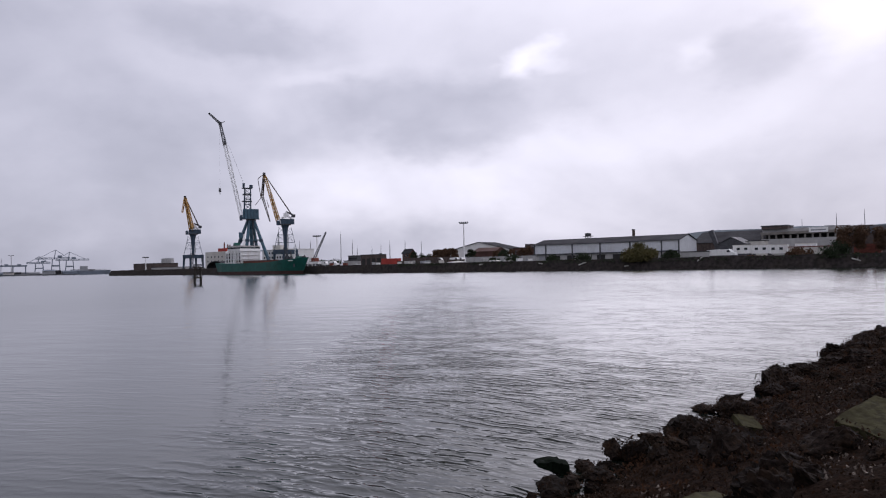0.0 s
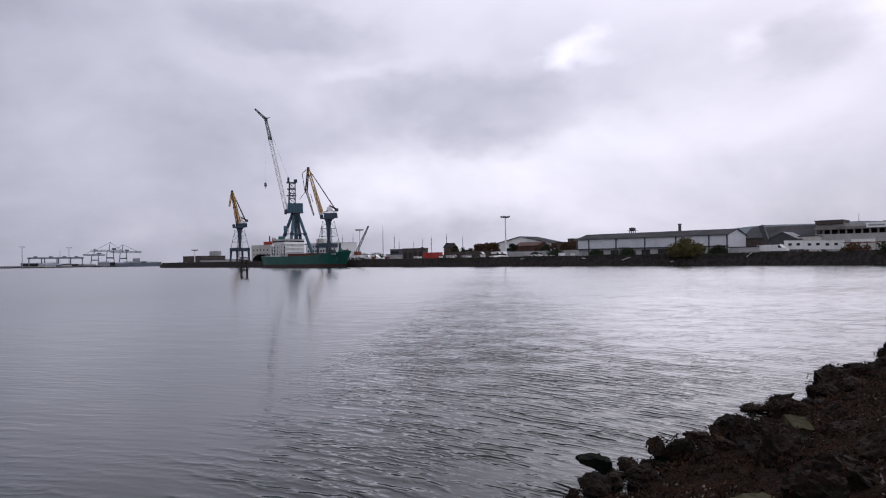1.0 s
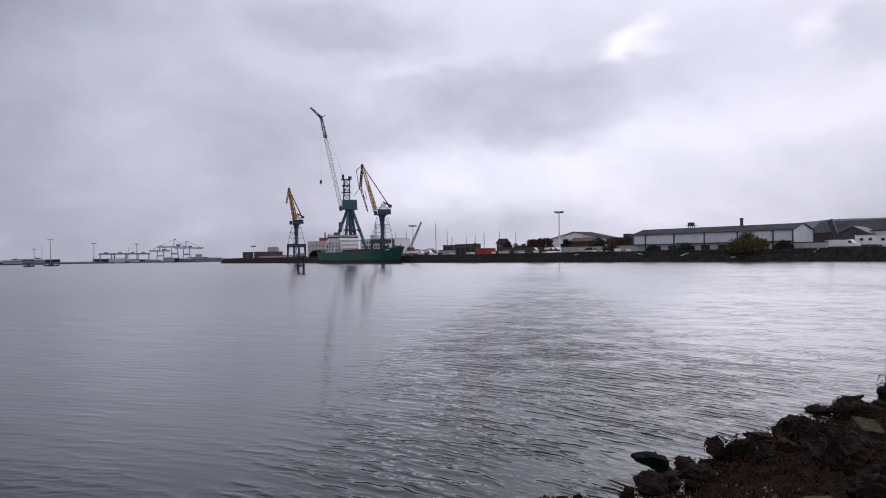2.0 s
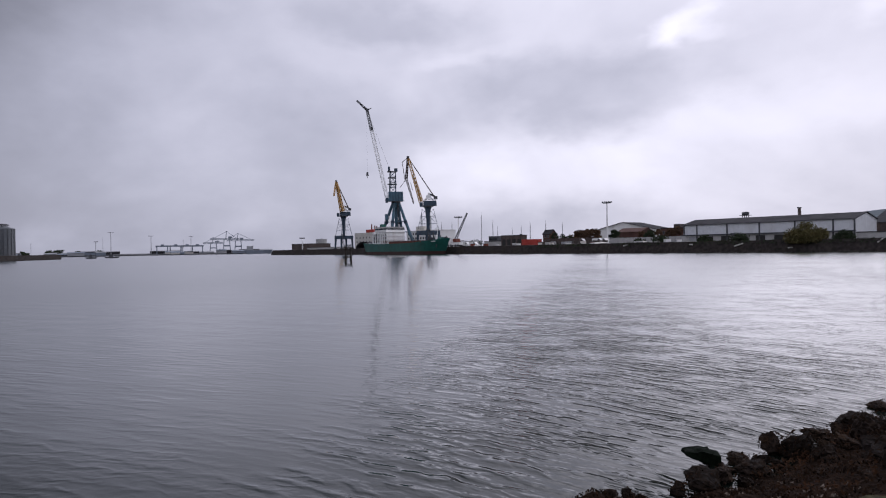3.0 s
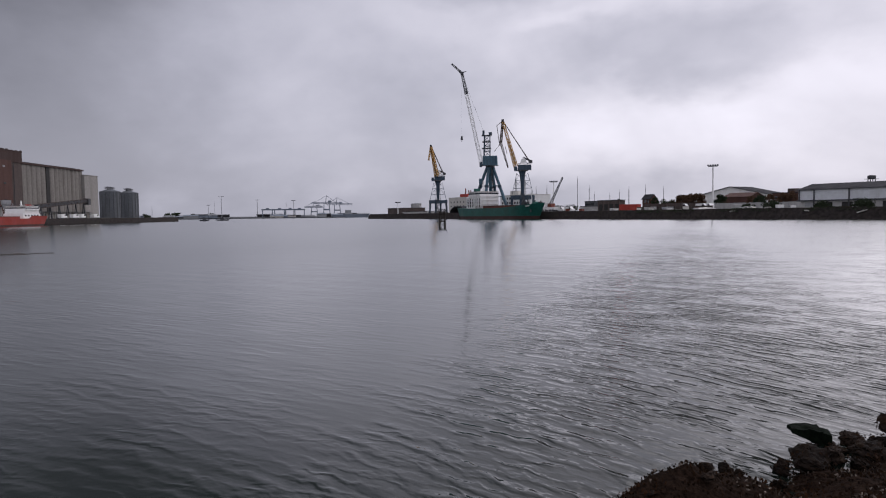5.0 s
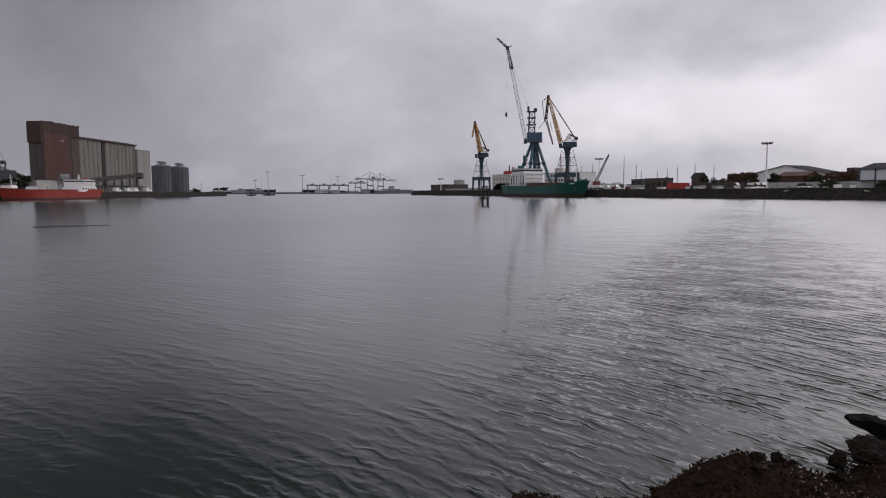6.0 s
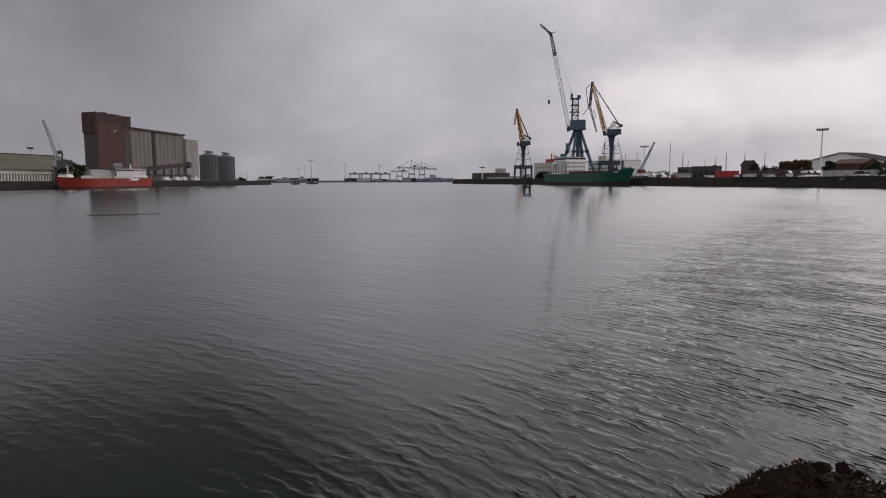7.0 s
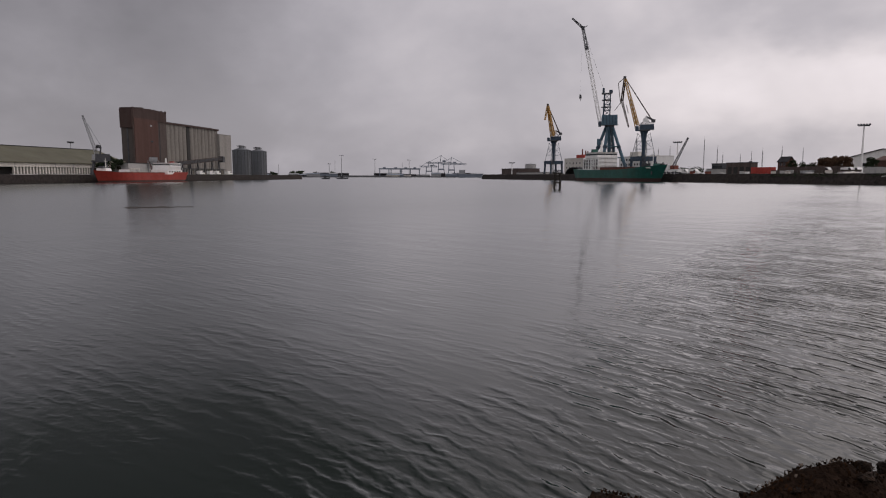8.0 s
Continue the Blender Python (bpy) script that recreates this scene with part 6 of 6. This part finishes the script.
def weed_material():
    m = bpy.data.materials.new("mixed_wrack")
    m.use_nodes = True
    k = Nodes(m.node_tree)
    r = k.add("ShaderNodeNewGeometry").outputs["Random Per Island"]
    pos = k.add("ShaderNodeNewGeometry").outputs["Position"]
    n = k.noise(pos, 2.2, 3.0)
    c = k.mix(r, (0.006, 0.0035, 0.0022), (0.026, 0.013, 0.006))
    c = k.mix(k.ramp(n, 0.5, 0.7), c, (0.040, 0.018, 0.008))
    b = k.add("ShaderNodeBsdfPrincipled", Base_Color=c, Roughness=0.8)
    b.inputs["Specular IOR Level"].default_value = 0.06
    k.add("ShaderNodeOutputMaterial", Surface=b.outputs[0])
    return m


M_WRACK = weed_material()
SHORE_E = Vector((0.690, 0.724))  # along the shore, up river to the right
SHORE_M = Vector((0.724, -0.690))  # inland
SHORE_W = 4.55  # the look-out stands this far inland


def shore(u, v, z=0.0):
    """Point u metres along the shore from the look-out and v inland of the water's edge."""
    p = SHORE_E * u + SHORE_M * (v - SHORE_W)
    return Vector((p.x, p.y, z))


def wander(u):
    calm = 1 - 0.75 * math.exp(-((u - 3.6) / 2.2) ** 2)
    return calm * (0.35 * noise.noise((u * 0.35, 7.0, 0)) + 0.18 * noise.noise((u * 1.1, 3.0, 0)))


def bank_z(u, v):
    v = v - wander(u)
    base = -0.25 + (0.40 * v if v < 1.2 else 0.48 + (v - 1.2) * 0.335) if v > -1 else -0.65
    lip = 0.16 * max(0.0, 1 - abs(v - 0.5) / 0.6) * (0.6 + noise.noise((u * 1.7, 9, 0)))
    lip += 0.42 * math.exp(-((u - 4.2) / 0.88) ** 2 - ((v - 0.4) / 0.5) ** 2) + 0.46 * math.exp(-((u - 2.5) / 0.6) ** 2 - ((v - 0.05) / 0.4) ** 2)
    return lip + min(base, 1.45 + 0.02 * v) + 0.08 * noise.noise((u * 1.3, v * 1.3, 0)) + 0.06 * noise.noise((u * 4, v * 4, 2)) + 0.04 * noise.noise((u * 9, v * 9, 6))


bm = bmesh.new()
US = [-22 + 0.5 * i for i in range(34)] + [-5 + 0.11 * i for i in range(290)] + [27 + 0.5 * i for i in range(70)]
VS = [-1.2 + 0.1 * i for i in range(82)] + [10, 14, 22, 40, 80]
gr = [[bm.verts.new(shore(u, v, bank_z(u, v))) for v in VS] for u in US]
for i in range(len(US) - 1):
    for j in range(len(VS) - 1):
        bm.faces.new((gr[i][j], gr[i + 1][j], gr[i + 1][j + 1], gr[i][j + 1]))
bmesh.ops.recalc_face_normals(bm, faces=bm.faces)
bank = tagged(part("ground_bank", bm, M_SOIL), "dark weedy shingle river bank", "ground", kind="structure")


def rock_mesh(seed, rough=0.35, flat=0.75):
    bm = bmesh.new()
    bmesh.ops.create_icosphere(bm, subdivisions=4, radius=1.0)
    rng = random.Random(seed)
    cuts = [Vector((rng.gauss(0, 1), rng.gauss(0, 1), rng.gauss(0, 1))).normalized() for _ in range(13)]
    dep = [rng.uniform(0.38, 0.75) for _ in cuts]
    off = Vector((seed * 3.1, seed, 0))
    for v in bm.verts:
        for c, dd in zip(cuts, dep):
            k = v.co.dot(c) - dd
            if k > 0:
                v.co -= c * k * 0.9
        v.co *= 1 + rough * 0.5 * noise.noise(v.co * 1.6 + off) + rough * 0.45 * noise.noise(v.co * 4.5 + off) + rough * 0.4 * noise.noise(v.co * 9 + off) + rough * 0.3 * noise.noise(v.co * 19 + off)
        v.co.z *= flat
    me = bpy.data.meshes.new("rock")
    bm.to_mesh(me)
    bm.free()
    me.materials.append(M_ROCK)
    return me


ROCKS = [rock_mesh(i + 1, 0.4, 0.6 + 0.05 * (i % 5)) for i in range(9)]


PLACED = []


def rock(pos, size, rot, seed, material=None):
    o = new("rock", ROCKS[seed % len(ROCKS)])
    o.parent = bank
    PLACED.append((Vector(pos), size))
    o.matrix_basis = Matrix.LocRotScale(pos, Euler(rot), size)
    return o


rng = random.Random(3)
count = 0
while count < 282:
    edge = count < 120
    u = rng.uniform(-4.5, 26.0) if edge else rng.uniform(-2.5, 20.0)
    v = rng.uniform(0.1, 0.8) if edge else rng.uniform(0.6, 5.5)
    if shore(u, v).xy.length < 2.0:
        continue
    s = rng.uniform(0.10, 0.24) * (1 + 0.03 * max(0, u)) if edge else rng.choice((0.08, 0.10, 0.13, 0.17, 0.30)) * rng.uniform(0.8, 1.25) * (1 + 0.02 * u)
    if v < 1.3 and u < 5.8:
        s *= 0.4
    p = shore(u, v + wander(u))
    p.z = max(0.0, bank_z(u, v + wander(u))) + s * (0.35 if edge else 0.1)
    rock(p, (s * rng.uniform(0.9, 1.5), s * rng.uniform(0.8, 1.2), s * rng.uniform(0.8, 1.4)), (rng.uniform(-0.5, 0.5), rng.uniform(-0.5, 0.5), rng.uniform(0, 6.28)), count)
    count += 1


def on_bank(az, el, lift=0.0):
    """Where the line of sight on a bearing and depression meets the bank."""
    g = way(az, el)
    t = 1.5
    while t < 60:
        p = g * t + Vector((0, 0, H))
        u, v = SHORE_E.dot(p.xy), SHORE_M.dot(p.xy) + SHORE_W
        if p.z < max(bank_z(u, v), 0.0):
            break
        t += 0.03
    return g * t + Vector((0, 0, H + lift))


# upright boulder and its neighbours at the tip, the larger stones of the edge
for az, el, size, tilt, lift in ((-15.05, -16.6, (0.15, 0.15, 0.27), 0.1, 0.12), (-14.3, -17.4, (0.14, 0.16, 0.15), 0.3, 0.05), (-16.2, -16.6, (0.2, 0.17, 0.17), -0.2, 0.05), (-12.4, -17.6, (0.19, 0.18, 0.15), 0.2, 0.05), (-11.4, -18.4, (0.13, 0.14, 0.10), 0.2, 0.02),
                                 (-31.2, -7.5, (0.5, 0.4, 0.34), 0.1, 0.05), (-29.7, -8.6, (0.55, 0.36, 0.14), 0.2, 0.05), (-33.8, -6.8, (0.6, 0.5, 0.34), 0.0, 0.05), (-35.5, -6.2, (0.6, 0.5, 0.4), 0.0, 0.05),
                                 (-22.4, -12.4, (0.30, 0.28, 0.2), 0.1, 0.03), (-24.0, -11.6, (0.32, 0.3, 0.2), -0.2, 0.03), (-27.0, -10.0, (0.36, 0.3, 0.2), 0.1, 0.03), (-20.2, -13.6, (0.24, 0.22, 0.16), 0.2, 0.03), (-18.2, -15.0, (0.24, 0.2, 0.16), 0.2, 0.05)):
    rock(on_bank(az, el, lift), size, (tilt, tilt * 0.5, az), int(-az * 10))
jp = on_bank(-9.75, -17.95)
jut = thing("jutting_slab", Matrix.Translation(jp + Vector((0, 0, 0.10))) @ pose(0, 0, 0, 4, 5, 10) @ Matrix.Diagonal((0.88, 0.88, 0.95, 1)), "weedy green stone wedge jutting over the water", "rock")
bm = bmesh.new()
for x0, x1, za, zb, zc, zd in ((-0.27, -0.08, 0.02, 0.05, 0.06, 0.10), (-0.08, 0.10, -0.04, 0.06, 0.10, 0.10), (0.10, 0.22, -0.12, 0.03, 0.06, 0.06)):
    hexa(bm, [(x0, -0.12, za), (x1, -0.16, za - 0.05), (x1, 0.16, za - 0.05), (x0, 0.12, za), (x0, -0.1, zc), (x1, -0.13, zd), (x1, 0.13, zd), (x0, 0.1, zc)])
bmesh.ops.remove_doubles(bm, verts=bm.verts, dist=0.03)
bmesh.ops.subdivide_edges(bm, edges=bm.edges, cuts=4, use_grid_fill=True)
for v in bm.verts:
    v.co += Vector((noise.noise(v.co * 8), noise.noise(v.co * 8 + Vector((5, 0, 0))), noise.noise(v.co * 9 + Vector((0, 5, 0))))) * 0.022
part("stone", bm, M_GREENROCK, jut)
under = thing("propping_stone", Matrix.Translation(jp + Vector((0.14, 0.0, 0.0))), "small dark stone under the jutting wedge", "rock")
o = part("stone", box(-0.12, 0.14, -0.1, 0.1, -0.3, 0.02, taper=0.03), M_ROCK, under)


def slab(p, size, rot, label, material):
    """A broken concrete slab with worn edges and an uneven top."""
    e = thing("concrete_slab", Matrix.Translation(p) @ Euler([radians(a) for a in rot]).to_matrix().to_4x4(), label, "slab", "broken slabs on the bank")
    bm = bmesh.new()
    bmesh.ops.create_cube(bm, size=1.0)
    bmesh.ops.subdivide_edges(bm, edges=bm.edges, cuts=7, use_grid_fill=True)
    for v in bm.verts:
        v.co = Vector((v.co.x * size[0], v.co.y * size[1], v.co.z * size[2]))
        v.co += Vector((noise.noise(v.co * 5), noise.noise(v.co * 5 + Vector((9, 0, 0))), 0.5 * noise.noise(v.co * 6 + Vector((0, 9, 0))))) * 0.035
    part("slab", bm, material, e)
    return e


slab(on_bank(-34.6, -12.8, 0.10), (0.8, 0.6, 0.14), (12, -12, 28), "mossy broken concrete slab on the boulders", M_MOSS)
slab(on_bank(-25.5, -14.2, 0.20), (0.36, 0.28, 0.07), (28, 10, 20), "small mossy concrete slab among the stones", M_MOSS)
slab(on_bank(-23.2, -19.3, -0.03), (0.5, 0.35, 0.12), (4, 6, 35), "green-stained slab half buried in weed", M_MOSS)

# shells, chips and strands of weed, too many to count
rng = random.Random(11)
bm = bmesh.new()
for i in range(9000):
    u, v = rng.uniform(-3.0, 18.0), rng.uniform(0.25, 5.2)
    if noise.noise((u * 1.1, v * 1.1, 5)) < 0.08:
        continue
    p = shore(u, v + wander(u))
    if p.xy.length < 1.5:
        continue
    p.z = bank_z(u, v + wander(u)) + rng.uniform(0.0, 0.02)
    s = rng.uniform(0.010, 0.030)
    q = Euler((rng.uniform(0, 6), rng.uniform(0, 6), rng.uniform(0, 6))).to_quaternion()
    vs = [bm.verts.new(p + q @ Vector(c) * s) for c in ((1, 0, 0), (-0.5, 0.8, 0), (-0.5, -0.8, 0), (0, 0, 0.7))]
    for f in ((0, 1, 3), (1, 2, 3), (2, 0, 3), (2, 1, 0)):
        bm.faces.new([vs[k] for k in f])
tagged(part("shell_litter", bm, M_SHELL), "pale shells and stone chips scattered over the weed", "shells", kind="stuff")
verts, faces = [], []
for i in range(34000):
    u, v = rng.uniform(-4.5, 22.0), abs(rng.gauss(0, 1.9)) - 0.05
    p = shore(u, v + wander(u))
    if p.xy.length < 1.4 or v > 6:
        continue
    p.z = bank_z(u, v + wander(u)) + rng.uniform(0.0, 0.12 if u > 7 else 0.02)
    a = rng.uniform(0, 6.28)
    l, wd = rng.uniform(0.02, 0.08) * (1 + 0.03 * max(0, u) if u > 6.5 else 0.5), rng.uniform(0.003, 0.008) * (1 + 0.05 * max(0, u))
    dv = Vector((math.cos(a), math.sin(a), rng.uniform(-0.5, 0.6)))
    sd = Vector((-math.sin(a), math.cos(a), rng.uniform(-0.4, 0.4)))
    k = len(verts)
    verts += [p - sd * wd, p + sd * wd, p + dv * l * 0.5 + sd * wd * 1.3 + Vector((0, 0, 0.02)), p + dv * l * 0.5 - sd * wd * 1.3 + Vector((0, 0, 0.02)), p + dv * l]
    faces += [(k, k + 1, k + 2, k + 3), (k + 3, k + 2, k + 4)]
# tufts of weed hang over the boulders
for c, size in PLACED:
    big = max(size)
    for i in range(int(8 + 130 * big) if c.xy.length < 9 else int(15 + 260 * big)):
        a, e = rng.uniform(0, 6.28), math.asin(rng.uniform(-0.2, 1.0))
        dv = Vector((math.cos(a) * math.cos(e), math.sin(a) * math.cos(e), math.sin(e)))
        p = c + Vector((dv.x * big * 0.66, dv.y * big * 0.66, dv.z * size[2] * 0.66))
        dr = (dv * 0.35 + Vector((rng.gauss(0, 0.6), rng.gauss(0, 0.6), rng.gauss(-0.2, 0.5)))).normalized()
        sd = dr.orthogonal().normalized()
        l, wd = rng.uniform(0.015, 0.045) * (0.7 + 1.4 * big), rng.uniform(0.003, 0.008) * (0.7 + 1.6 * big)
        k = len(verts)
        verts += [p - sd * wd, p + sd * wd, p + dr * l * 0.5 + sd * wd * 1.3, p + dr * l * 0.5 - sd * wd * 1.3, p + dr * l - Vector((0, 0, l * 0.4))]
        faces += [(k, k + 1, k + 2, k + 3), (k + 3, k + 2, k + 4)]
me = bpy.data.meshes.new("seaweed")
me.from_pydata(verts, [], faces)
me.materials.append(M_WRACK)
tagged(new("seaweed", me), "brown bladder wrack strewn over the boulders", "seaweed", kind="stuff")
